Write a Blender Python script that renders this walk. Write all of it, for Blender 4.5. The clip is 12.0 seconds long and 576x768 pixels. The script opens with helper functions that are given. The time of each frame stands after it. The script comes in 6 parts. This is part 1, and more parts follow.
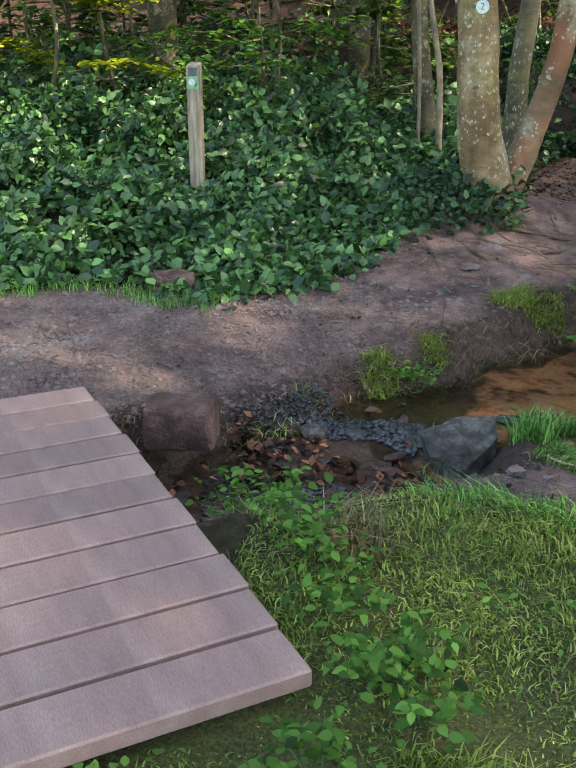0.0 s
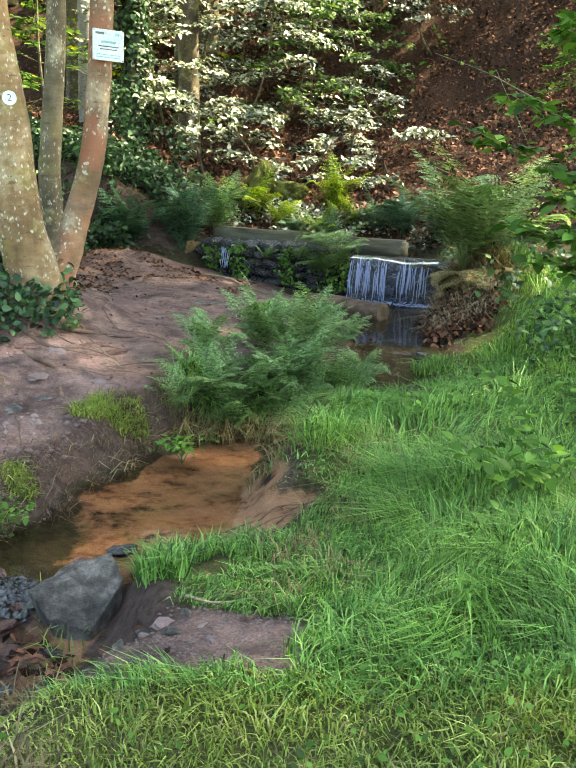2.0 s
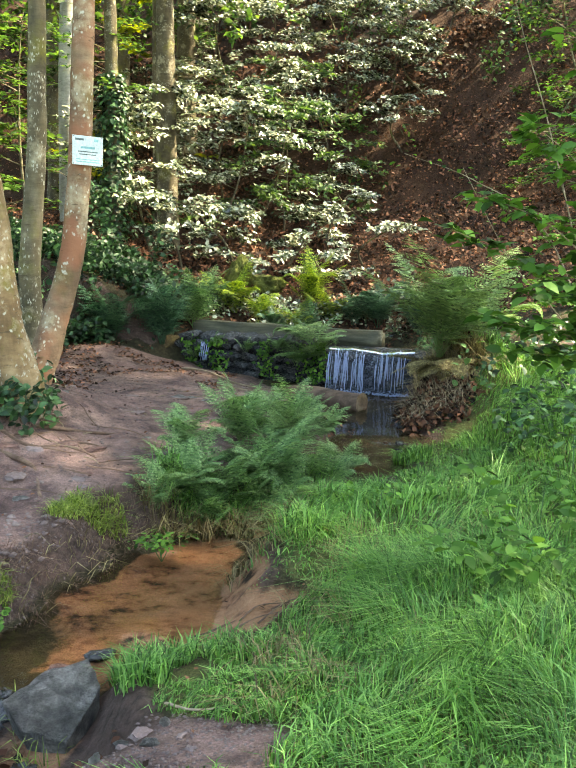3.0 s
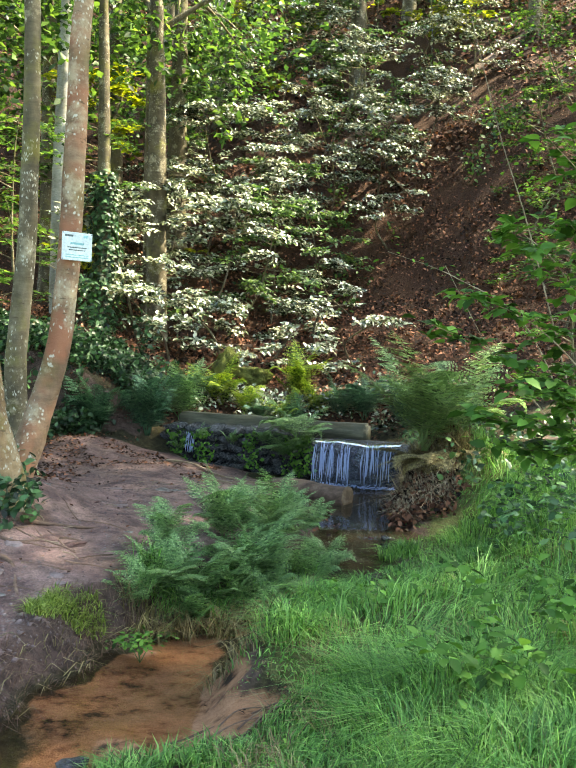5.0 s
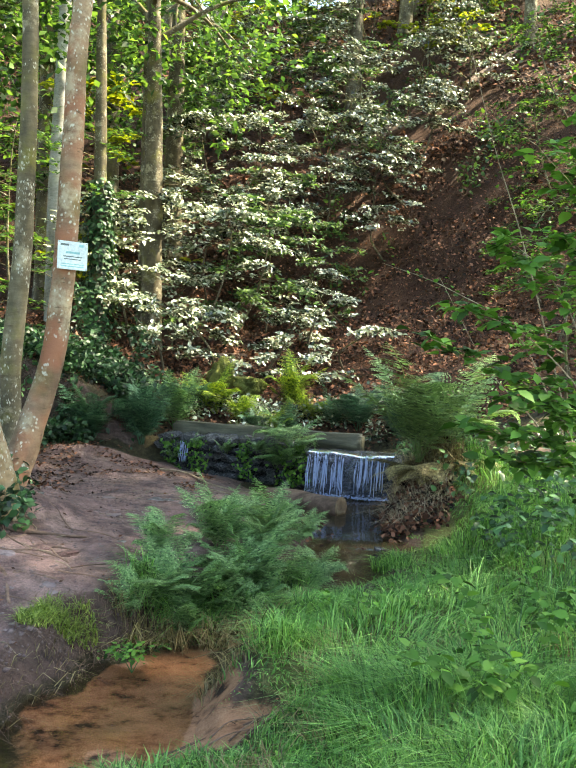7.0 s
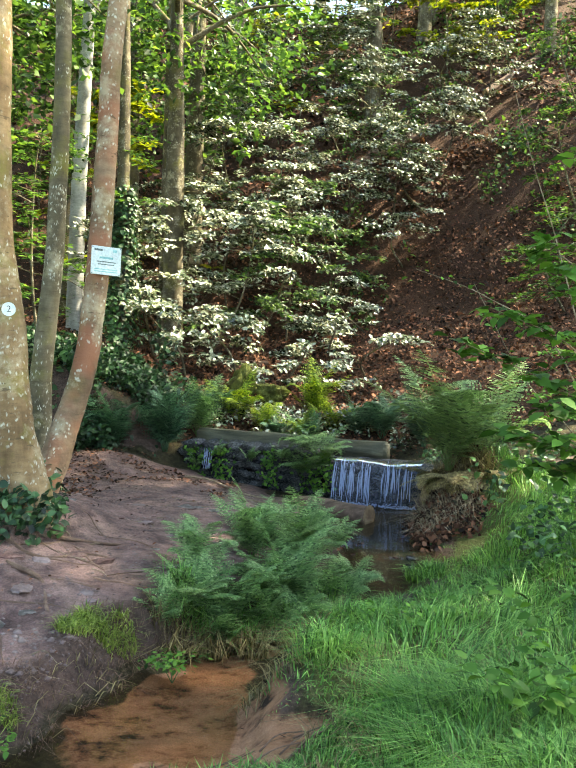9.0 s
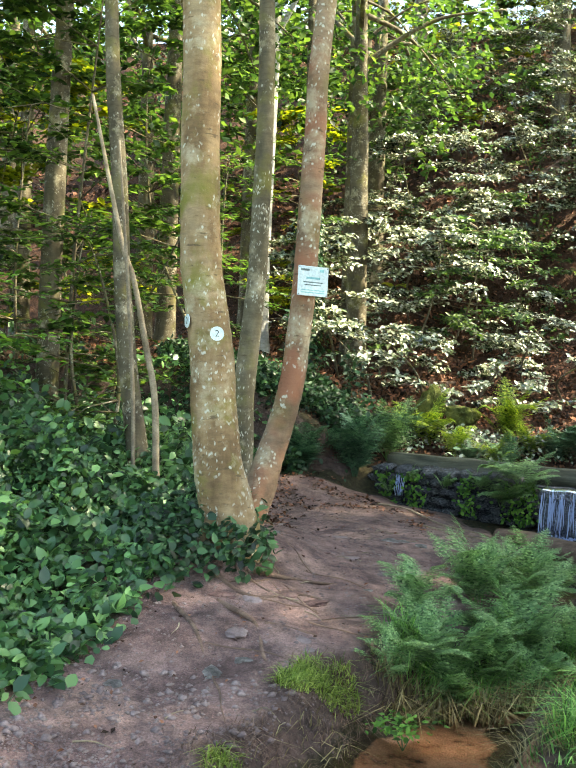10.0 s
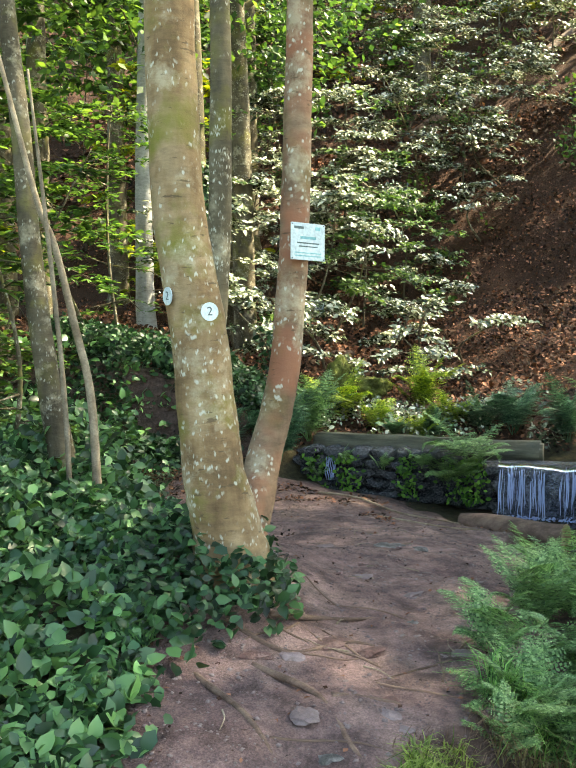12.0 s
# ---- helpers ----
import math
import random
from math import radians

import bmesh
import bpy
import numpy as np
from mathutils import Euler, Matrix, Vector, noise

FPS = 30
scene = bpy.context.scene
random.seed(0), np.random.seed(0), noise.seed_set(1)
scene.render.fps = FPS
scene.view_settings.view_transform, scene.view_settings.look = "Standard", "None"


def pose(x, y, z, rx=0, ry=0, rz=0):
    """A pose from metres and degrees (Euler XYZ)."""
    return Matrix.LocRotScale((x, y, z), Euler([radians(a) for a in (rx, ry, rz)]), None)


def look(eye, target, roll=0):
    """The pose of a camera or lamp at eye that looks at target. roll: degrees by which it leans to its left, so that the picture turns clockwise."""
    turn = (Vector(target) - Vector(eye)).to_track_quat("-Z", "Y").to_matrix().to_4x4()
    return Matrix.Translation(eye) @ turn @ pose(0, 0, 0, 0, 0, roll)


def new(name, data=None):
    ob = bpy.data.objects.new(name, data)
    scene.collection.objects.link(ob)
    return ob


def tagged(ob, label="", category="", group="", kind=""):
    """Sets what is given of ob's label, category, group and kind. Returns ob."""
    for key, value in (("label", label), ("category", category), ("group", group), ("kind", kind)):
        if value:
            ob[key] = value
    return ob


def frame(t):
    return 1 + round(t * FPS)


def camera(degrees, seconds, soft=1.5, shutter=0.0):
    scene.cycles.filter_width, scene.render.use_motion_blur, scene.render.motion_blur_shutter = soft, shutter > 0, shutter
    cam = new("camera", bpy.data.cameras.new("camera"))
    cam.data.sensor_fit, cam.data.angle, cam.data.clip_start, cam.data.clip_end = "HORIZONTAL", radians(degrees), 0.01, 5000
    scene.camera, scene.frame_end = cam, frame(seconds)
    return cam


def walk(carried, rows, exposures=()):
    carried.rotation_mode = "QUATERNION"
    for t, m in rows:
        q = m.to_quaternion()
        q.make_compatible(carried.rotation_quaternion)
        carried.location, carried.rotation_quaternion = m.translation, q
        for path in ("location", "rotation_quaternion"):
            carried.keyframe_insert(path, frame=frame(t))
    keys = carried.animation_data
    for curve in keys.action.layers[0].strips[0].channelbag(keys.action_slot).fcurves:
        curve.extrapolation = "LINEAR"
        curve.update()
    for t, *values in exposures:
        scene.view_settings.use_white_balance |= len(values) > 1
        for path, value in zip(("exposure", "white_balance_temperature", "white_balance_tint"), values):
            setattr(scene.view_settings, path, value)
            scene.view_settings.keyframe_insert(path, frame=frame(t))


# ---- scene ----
cam = camera(36.17, 12.0)
PATH = [
    (0, pose(0.373, -0.377, 1.275) @ pose(0, 0, 0, 0, 0, 32.90) @ pose(0, 0, 0, 70.02, 0, 0) @ pose(0, 0, 0, 0, 0, 0.14)),
    (0.5, pose(0.222, -0.204, 1.273) @ pose(0, 0, 0, 0, 0, 29.39) @ pose(0, 0, 0, 70.13, 0, 0) @ pose(0, 0, 0, 0, 0, -0.11)),
    (1, pose(0.105, -0.043, 1.279) @ pose(0, 0, 0, 0, 0, 19.81) @ pose(0, 0, 0, 71.06, 0, 0) @ pose(0, 0, 0, 0, 0, 2.24)),
    (1.5, pose(0.032, 0.006, 1.295) @ pose(0, 0, 0, 0, 0, 9.03) @ pose(0, 0, 0, 72.84, 0, 0) @ pose(0, 0, 0, 0, 0, 2.50)),
    (2, pose(-0.033, 0.004, 1.305) @ pose(0, 0, 0, 0, 0, 1.86) @ pose(0, 0, 0, 75.79, 0, 0) @ pose(0, 0, 0, 0, 0, 1.70)),
    (2.5, pose(-0.051, 0.005, 1.319) @ pose(0, 0, 0, 0, 0, 0.87) @ pose(0, 0, 0, 78.50, 0, 0) @ pose(0, 0, 0, 0, 0, 1.14)),
    (3, pose(-0.020, -0.003, 1.335) @ pose(0, 0, 0, 0, 0, 0.75) @ pose(0, 0, 0, 81.58, 0, 0) @ pose(0, 0, 0, 0, 0, 0.77)),
    (3.5, pose(-0.017, 0.005, 1.345) @ pose(0, 0, 0, 0, 0, 0.31) @ pose(0, 0, 0, 84.57, 0, 0) @ pose(0, 0, 0, 0, 0, 0.79)),
    (5.5, pose(0.000, 0.000, 1.356) @ pose(0, 0, 0, 0, 0, 0.00) @ pose(0, 0, 0, 87.59, 0, 0) @ pose(0, 0, 0, 0, 0, 1.26)),
    (6, pose(-0.001, 0.001, 1.354) @ pose(0, 0, 0, 0, 0, -0.05) @ pose(0, 0, 0, 87.73, 0, 0) @ pose(0, 0, 0, 0, 0, 1.42)),
    (6.5, pose(-0.001, -0.009, 1.364) @ pose(0, 0, 0, 0, 0, -0.16) @ pose(0, 0, 0, 87.86, 0, 0) @ pose(0, 0, 0, 0, 0, 1.51)),
    (8.5, pose(-0.053, -0.002, 1.356) @ pose(0, 0, 0, 0, 0, -0.78) @ pose(0, 0, 0, 88.74, 0, 0) @ pose(0, 0, 0, 0, 0, 1.79)),
    (9, pose(-0.148, 0.055, 1.348) @ pose(0, 0, 0, 0, 0, 0.54) @ pose(0, 0, 0, 88.59, 0, 0) @ pose(0, 0, 0, 0, 0, 1.77)),
    (9.5, pose(-0.284, 0.236, 1.358) @ pose(0, 0, 0, 0, 0, 5.54) @ pose(0, 0, 0, 88.53, 0, 0) @ pose(0, 0, 0, 0, 0, 1.39)),
    (10, pose(-0.474, 0.447, 1.390) @ pose(0, 0, 0, 0, 0, 11.51) @ pose(0, 0, 0, 89.41, 0, 0) @ pose(0, 0, 0, 0, 0, 1.67)),
    (10.5, pose(-0.731, 0.744, 1.422) @ pose(0, 0, 0, 0, 0, 6.73) @ pose(0, 0, 0, 89.88, 0, 0) @ pose(0, 0, 0, 0, 0, 1.43)),
    (11, pose(-0.927, 1.012, 1.444) @ pose(0, 0, 0, 0, 0, 3.14) @ pose(0, 0, 0, 89.48, 0, 0) @ pose(0, 0, 0, 0, 0, 1.02)),
    (11.5, pose(-1.220, 1.242, 1.465) @ pose(0, 0, 0, 0, 0, 4.29) @ pose(0, 0, 0, 88.83, 0, 0) @ pose(0, 0, 0, 0, 0, -0.02)),
    (12, pose(-1.514, 1.468, 1.466) @ pose(0, 0, 0, 0, 0, 1.17) @ pose(0, 0, 0, 87.47, 0, 0) @ pose(0, 0, 0, 0, 0, -0.76)),
]
walk(cam, PATH, exposures=[(0.0, 2.17, 8000, 1), (0.5, 2.52, 8100, 1), (1.0, 2.84, 8700, 1), (2.5, 2.94, 9000, 0), (4.0, 2.84, 8400, -1), (6.0, 2.78, 8000, -1), (12.0, 2.70, 8300, -1)])

# ---- sky, sun ----
SUN_AZ, SUN_EL = 75.0, 52.0        # degrees: clockwise from +y, above the horizon
world = bpy.data.worlds.new("sky")
scene.world = world
world.use_nodes = True
sky = world.node_tree.nodes.new("ShaderNodeTexSky")
sky.sky_type, sky.sun_disc = "NISHITA", False
sky.sun_elevation, sky.sun_rotation = radians(SUN_EL), radians(SUN_AZ)
back = world.node_tree.nodes["Background"]
back.inputs["Strength"].default_value = 0.14
world.node_tree.links.new(sky.outputs[0], back.inputs["Color"])
sun_data = bpy.data.lights.new("sun", "SUN")
sun_data.energy, sun_data.angle, sun_data.color = 4.2, radians(1.0), (1.0, 0.93, 0.8)
sun = new("sun", sun_data)
toward_sun = Vector((math.sin(radians(SUN_AZ)) * math.cos(radians(SUN_EL)), math.cos(radians(SUN_AZ)) * math.cos(radians(SUN_EL)), math.sin(radians(SUN_EL))))
sun.matrix_world = look(toward_sun * 60, (0, 0, 0))

rng = np.random.default_rng(7)


# ---- materials ----
def material(name):
    m = bpy.data.materials.new(name)
    m.use_nodes = True
    nt = m.node_tree
    return m, nt, nt.nodes["Principled BSDF"], nt.nodes["Material Output"]


def node(nt, kind, **values):
    n = nt.nodes.new(kind)
    for key, value in values.items():
        n.inputs[key.replace("_", " ")].default_value = value
    return n


def ramp(nt, source, stops):
    r = nt.nodes.new("ShaderNodeValToRGB")
    els = r.color_ramp.elements
    while len(els) < len(stops):
        els.new(0.5)
    for e, (p, c) in zip(els, stops):
        e.position, e.color = p, (*c, 1)
    nt.links.new(source, r.inputs["Fac"])
    return r.outputs["Color"]


def mixed(nt, fac, a, b, mode="MIX"):
    x = nt.nodes.new("ShaderNodeMix")
    x.data_type, x.blend_type = "RGBA", mode
    for key, v in ((0, fac), (6, a), (7, b)):
        if isinstance(v, (int, float)):
            x.inputs[key].default_value = v
        elif isinstance(v, tuple):
            x.inputs[key].default_value = (*v, 1)
        else:
            nt.links.new(v, x.inputs[key])
    return x.outputs[2]


def coords(nt, which="Object", scale=(1, 1, 1)):
    tc, mp = nt.nodes.new("ShaderNodeTexCoord"), nt.nodes.new("ShaderNodeMapping")
    mp.inputs["Scale"].default_value = scale
    nt.links.new(tc.outputs[which], mp.inputs["Vector"])
    return mp.outputs["Vector"]


def noisy(nt, vec, scale, detail=4, rough=0.6):
    n = node(nt, "ShaderNodeTexNoise", Scale=scale, Detail=detail, Roughness=rough)
    nt.links.new(vec, n.inputs["Vector"])
    return n.outputs["Fac"]


def bumped(nt, bsdf, height, strength, distance=0.02):
    b = node(nt, "ShaderNodeBump", Strength=strength, Distance=distance)
    nt.links.new(height, b.inputs["Height"])
    nt.links.new(b.outputs["Normal"], bsdf.inputs["Normal"])


def surface(name, dark, mid, light, scale=6.0, fine=40.0, rough=0.8, bump=0.5, stretch=(1, 1, 1), where="Object", dist=0.01, spec=0.4):
    """An opaque surface: coarse and fine noise in colour, roughness and relief."""
    m, nt, bsdf, out = material(name)
    vec = coords(nt, where, stretch)
    big, small = noisy(nt, vec, scale), noisy(nt, vec, fine, 6, 0.7)
    col = ramp(nt, big, [(0.3, dark), (0.5, mid), (0.7, light)])
    col = mixed(nt, 0.55, col, ramp(nt, small, [(0.3, (0.35, 0.35, 0.35)), (0.7, (0.95, 0.95, 0.95))]), "OVERLAY")
    info = nt.nodes.new("ShaderNodeObjectInfo")
    col = mixed(nt, 0.35, col, ramp(nt, info.outputs["Random"], [(0, (0.3, 0.3, 0.3)), (1, (0.72, 0.70, 0.68))]), "OVERLAY")
    nt.links.new(col, bsdf.inputs["Base Color"])
    bsdf.inputs["Roughness"].default_value = rough
    bsdf.inputs["Specular IOR Level"].default_value = spec
    bumped(nt, bsdf, small, bump, dist)
    return m


def leafy(name, dark, mid, light, rough=0.4, through_light=0.35, spec=0.5, glow=(1.0, 1.0, 0.62)):
    """Leaves: colour by leaf, gloss, and light that shines through them."""
    m, nt, bsdf, out = material(name)
    geo = nt.nodes.new("ShaderNodeNewGeometry")
    # darkest leaf tone stands in for shade in the gaps between leaves
    col = ramp(nt, geo.outputs["Random Per Island"], [(0.0, tuple(c * 0.35 for c in dark)), (0.2, dark), (0.55, mid), (0.93, light), (1.0, tuple(min(1, c * 1.5) for c in light))])
    big = noisy(nt, coords(nt, "Object"), 1.3, 2)
    col = mixed(nt, 0.5, col, ramp(nt, big, [(0.3, (0.3, 0.33, 0.33)), (0.7, (0.72, 0.7, 0.62))]), "OVERLAY")
    nt.links.new(col, bsdf.inputs["Base Color"])
    bsdf.inputs["Roughness"].default_value = rough
    bsdf.inputs["Specular IOR Level"].default_value = spec
    tr, mx = nt.nodes.new("ShaderNodeBsdfTranslucent"), nt.nodes.new("ShaderNodeMixShader")
    nt.links.new(mixed(nt, 1.0, col, glow, "MULTIPLY"), tr.inputs["Color"])
    mx.inputs[0].default_value = through_light
    for i, s in ((1, bsdf.outputs[0]), (2, tr.outputs[0])):
        nt.links.new(s, mx.inputs[i])
    nt.links.new(mx.outputs[0], out.inputs["Surface"])
    return m


def bark(name, dark, mid, light, lichen=0.5, moss=0.4, red=0.0):
    m, nt, bsdf, out = material(name)
    vec = coords(nt, "Object", (1, 1, 0.35))
    flat = coords(nt, "Object", (1, 1, 3.0))
    col = ramp(nt, noisy(nt, vec, 5, 5), [(0.3, dark), (0.5, mid), (0.72, light)])
    rings = noisy(nt, flat, 9, 5, 0.7)
    col = mixed(nt, 0.5, col, ramp(nt, rings, [(0.35, (0.3, 0.3, 0.3)), (0.65, (0.7, 0.7, 0.7))]), "OVERLAY")
    plain = coords(nt, "Object")
    if red:
        patch = ramp(nt, noisy(nt, plain, 2.6, 3), [(0.45, (0, 0, 0)), (0.62, (red, red, red))])
        col = mixed(nt, patch, col, (0.30, 0.12, 0.07))
    green = ramp(nt, noisy(nt, plain, 3.2, 4), [(0.52, (0, 0, 0)), (0.7, (moss, moss, moss))])
    col = mixed(nt, green, col, (0.16, 0.15, 0.03))
    vor = node(nt, "ShaderNodeTexVoronoi", Scale=27.0)
    wob = mixed(nt, 0.06, plain, node(nt, "ShaderNodeTexNoise", Scale=30.0).outputs["Color"])
    nt.links.new(wob, vor.inputs["Vector"])
    spots = ramp(nt, vor.outputs["Distance"], [(0.16, (lichen, lichen, lichen)), (0.32, (0, 0, 0))])
    gate = ramp(nt, noisy(nt, plain, 4.5, 2), [(0.44, (0, 0, 0)), (0.52, (1, 1, 1))])
    pale = ramp(nt, noisy(nt, plain, 4.5, 5, 0.7), [(0.54, (0, 0, 0)), (0.68, (0.6, 0.6, 0.6))])
    col = mixed(nt, pale, col, (0.46, 0.40, 0.29))
    scars = ramp(nt, noisy(nt, coords(nt, "Object", (2.2, 2.2, 9.0)), 4.2, 3), [(0.64, (0, 0, 0)), (0.70, (0.7, 0.7, 0.7))])
    col = mixed(nt, scars, col, (0.07, 0.05, 0.03))
    col = mixed(nt, mixed(nt, 1.0, spots, gate, "MULTIPLY"), col, (0.50, 0.49, 0.42))
    nt.links.new(col, bsdf.inputs["Base Color"])
    bsdf.inputs["Roughness"].default_value = 0.85
    bsdf.inputs["Specular IOR Level"].default_value = 0.25
    bumped(nt, bsdf, mixed(nt, 0.5, rings, noisy(nt, plain, 45, 5)), 0.55, 0.012)
    return m


def ground_material():
    """One soil for the whole sheet; the sheet's own layers say where path, bed, litter and bank lie, bank also as damp
    and shade on the far path.
    """
    m, nt, bsdf, out = material("soil")
    vec = coords(nt, "Object")
    n1, n2, n3 = noisy(nt, vec, 2.2, 5), noisy(nt, vec, 22, 6, 0.7), noisy(nt, vec, 110, 4, 0.7)

    def layer(name):
        a = nt.nodes.new("ShaderNodeAttribute")
        a.attribute_name = name
        edge = nt.nodes.new("ShaderNodeMath")
        edge.operation = "MULTIPLY_ADD"
        edge.inputs[1].default_value = 0.5
        nt.links.new(n2, edge.inputs[0])
        nt.links.new(a.outputs["Fac"], edge.inputs[2])
        return ramp(nt, edge.outputs[0], [(0.62, (0, 0, 0)), (0.86, (1, 1, 1))])
    col = ramp(nt, n2, [(0.3, (0.018, 0.015, 0.009)), (0.5, (0.042, 0.034, 0.018)), (0.7, (0.075, 0.065, 0.030))])
    turf = ramp(nt, n3, [(0.3, (0.028, 0.038, 0.012)), (0.5, (0.085, 0.100, 0.034)), (0.7, (0.18, 0.17, 0.075))])
    col = mixed(nt, layer("turf"), col, turf)
    litter = ramp(nt, n3, [(0.3, (0.010, 0.005, 0.003)), (0.5, (0.042, 0.018, 0.010)), (0.7, (0.12, 0.052, 0.030))])
    col = mixed(nt, layer("litter"), col, litter)
    path = ramp(nt, n1, [(0.32, (0.135, 0.085, 0.081)), (0.5, (0.212, 0.138, 0.129)), (0.68, (0.295, 0.197, 0.170))])
    path = mixed(nt, 0.8, path, ramp(nt, noisy(nt, vec, 6, 6, 0.7), [(0.36, (0.16, 0.16, 0.17)), (0.64, (0.82, 0.80, 0.78))]), "OVERLAY")
    path = mixed(nt, 0.85, path, ramp(nt, n3, [(0.3, (0.25, 0.25, 0.26)), (0.7, (0.76, 0.74, 0.75))]), "OVERLAY")
    col = mixed(nt, layer("path"), col, path)
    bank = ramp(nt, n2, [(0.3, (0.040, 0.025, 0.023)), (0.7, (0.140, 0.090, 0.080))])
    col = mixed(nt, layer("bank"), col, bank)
    # dark stops: mud patches with ripple shadow put into the sand colour
    bed = ramp(nt, noisy(nt, coords(nt, "Object", (1.0, 1.2, 1)), 6.5, 9, 0.66), [(0.355, (0.026, 0.014, 0.009)), (0.41, (0.17, 0.082, 0.048)), (0.48, (0.31, 0.160, 0.096)), (0.68, (0.45, 0.250, 0.160))])
    bed = mixed(nt, 0.5, bed, ramp(nt, n3, [(0.3, (0.3, 0.3, 0.3)), (0.7, (0.7, 0.7, 0.7))]), "OVERLAY")
    col = mixed(nt, layer("bed"), col, bed)
    nt.links.new(col, bsdf.inputs["Base Color"])
    bsdf.inputs["Roughness"].default_value = 0.9
    bsdf.inputs["Specular IOR Level"].default_value = 0.25
    bumped(nt, bsdf, mixed(nt, 0.35, n2, n3), 1.0, 0.05)
    return m


def water_material(name, tint, rip=14.0, bump=0.25, milky=0.0, ior=1.33):
    m, nt, bsdf, out = material(name)
    nt.nodes.remove(bsdf)
    vec = coords(nt, "Object", (1.0, 0.6, 1.0))
    b = node(nt, "ShaderNodeBump", Strength=bump, Distance=0.01)
    nt.links.new(noisy(nt, vec, rip, 3), b.inputs["Height"])
    fr = node(nt, "ShaderNodeFresnel", IOR=ior)
    gl = node(nt, "ShaderNodeBsdfGlossy", Roughness=0.04)
    tr = node(nt, "ShaderNodeBsdfTransparent", Color=(*tint, 1))
    for n in (fr, gl):
        nt.links.new(b.outputs["Normal"], n.inputs["Normal"])
    mx = nt.nodes.new("ShaderNodeMixShader")
    nt.links.new(fr.outputs[0], mx.inputs[0])
    nt.links.new(tr.outputs[0], mx.inputs[1])
    nt.links.new(gl.outputs[0], mx.inputs[2])
    last = mx.outputs[0]
    if milky:
        # blue in the diffuse colour stands for sky reflected in the water
        df = node(nt, "ShaderNodeBsdfDiffuse", Color=(0.50, 0.59, 0.88, 1))
        m2 = nt.nodes.new("ShaderNodeMixShader")
        m2.inputs[0].default_value = milky
        nt.links.new(last, m2.inputs[1])
        nt.links.new(df.outputs[0], m2.inputs[2])
        last = m2.outputs[0]
    nt.links.new(last, out.inputs["Surface"])
    return m


SOIL = ground_material()
DECK = surface("deck_paint", (0.172, 0.110, 0.108), (0.212, 0.137, 0.134), (0.250, 0.170, 0.163), 3, 60, 0.65, 0.2, (1.2, 5, 6), dist=0.003)
TIMBER = surface("grey_timber", (0.12, 0.095, 0.075), (0.24, 0.195, 0.155), (0.40, 0.34, 0.28), 6, 60, 0.85, 0.6, (5, 5, 0.5), dist=0.006)
WET_TIMBER = surface("wet_timber", (0.022, 0.022, 0.015), (0.056, 0.054, 0.037), (0.110, 0.104, 0.072), 4, 40, 0.55, 0.6, (0.5, 4, 4), dist=0.012)
LOG_BARK = surface("log_bark", (0.05, 0.028, 0.020), (0.125, 0.075, 0.056), (0.21, 0.135, 0.10), 4, 40, 0.75, 0.7, (0.6, 3, 3), dist=0.012)
CUT_WOOD = surface("cut_wood", (0.18, 0.11, 0.07), (0.30, 0.19, 0.12), (0.42, 0.30, 0.2), 10, 60, 0.8, 0.4)
GREY_ROCK = surface("grey_rock", (0.030, 0.028, 0.029), (0.115, 0.106, 0.106), (0.30, 0.28, 0.275), 13, 70, 0.6, 1.0, dist=0.05)
RED_ROCK = surface("red_sandstone", (0.055, 0.028, 0.026), (0.125, 0.066, 0.060), (0.23, 0.140, 0.128), 9, 55, 0.75, 0.9, dist=0.03)
WET_ROCK = surface("wet_dark_rock", (0.014, 0.015, 0.019), (0.050, 0.052, 0.062), (0.12, 0.12, 0.135), 5, 30, 0.22, 0.8, dist=0.02, spec=0.6)
PALE_ROCK = surface("pale_rock", (0.16, 0.15, 0.14), (0.32, 0.30, 0.27), (0.5, 0.48, 0.44), 8, 50, 0.7, 0.6)
GRAVEL = surface("gravel", (0.09, 0.062, 0.064), (0.16, 0.115, 0.115), (0.28, 0.21, 0.20), 1.5, 60, 0.8, 0.5)
MOSS = surface("moss_cushion", (0.04, 0.046, 0.010), (0.095, 0.105, 0.022), (0.18, 0.18, 0.04), 6, 90, 0.95, 1.0, dist=0.02)
BARK_A = bark("smooth_bark", (0.095, 0.055, 0.027), (0.210, 0.135, 0.072), (0.34, 0.250, 0.155), 0.8, 0.95)
BARK_D = bark("mottled_bark", (0.05, 0.042, 0.028), (0.115, 0.095, 0.062), (0.20, 0.17, 0.12), 0.85, 0.6)
BARK_B = bark("reddish_bark", (0.12, 0.072, 0.047), (0.21, 0.138, 0.092), (0.29, 0.21, 0.145), 0.8, 0.3, 0.75)
BARK_PALE = bark("pale_smooth_bark", (0.20, 0.19, 0.18), (0.32, 0.31, 0.31), (0.42, 0.41, 0.41), 0.3, 0.15)
BARK_C = bark("dark_bark", (0.035, 0.028, 0.018), (0.085, 0.068, 0.045), (0.15, 0.125, 0.085), 0.5, 0.7)
TWIG = surface("twig_bark", (0.10, 0.075, 0.05), (0.2, 0.155, 0.11), (0.32, 0.26, 0.19), 8, 60, 0.8, 0.4)
LEAF_BANK = leafy("bramble_leaves", (0.020, 0.062, 0.024), (0.052, 0.138, 0.052), (0.125, 0.255, 0.085), 0.40, 0.28, 0.6)
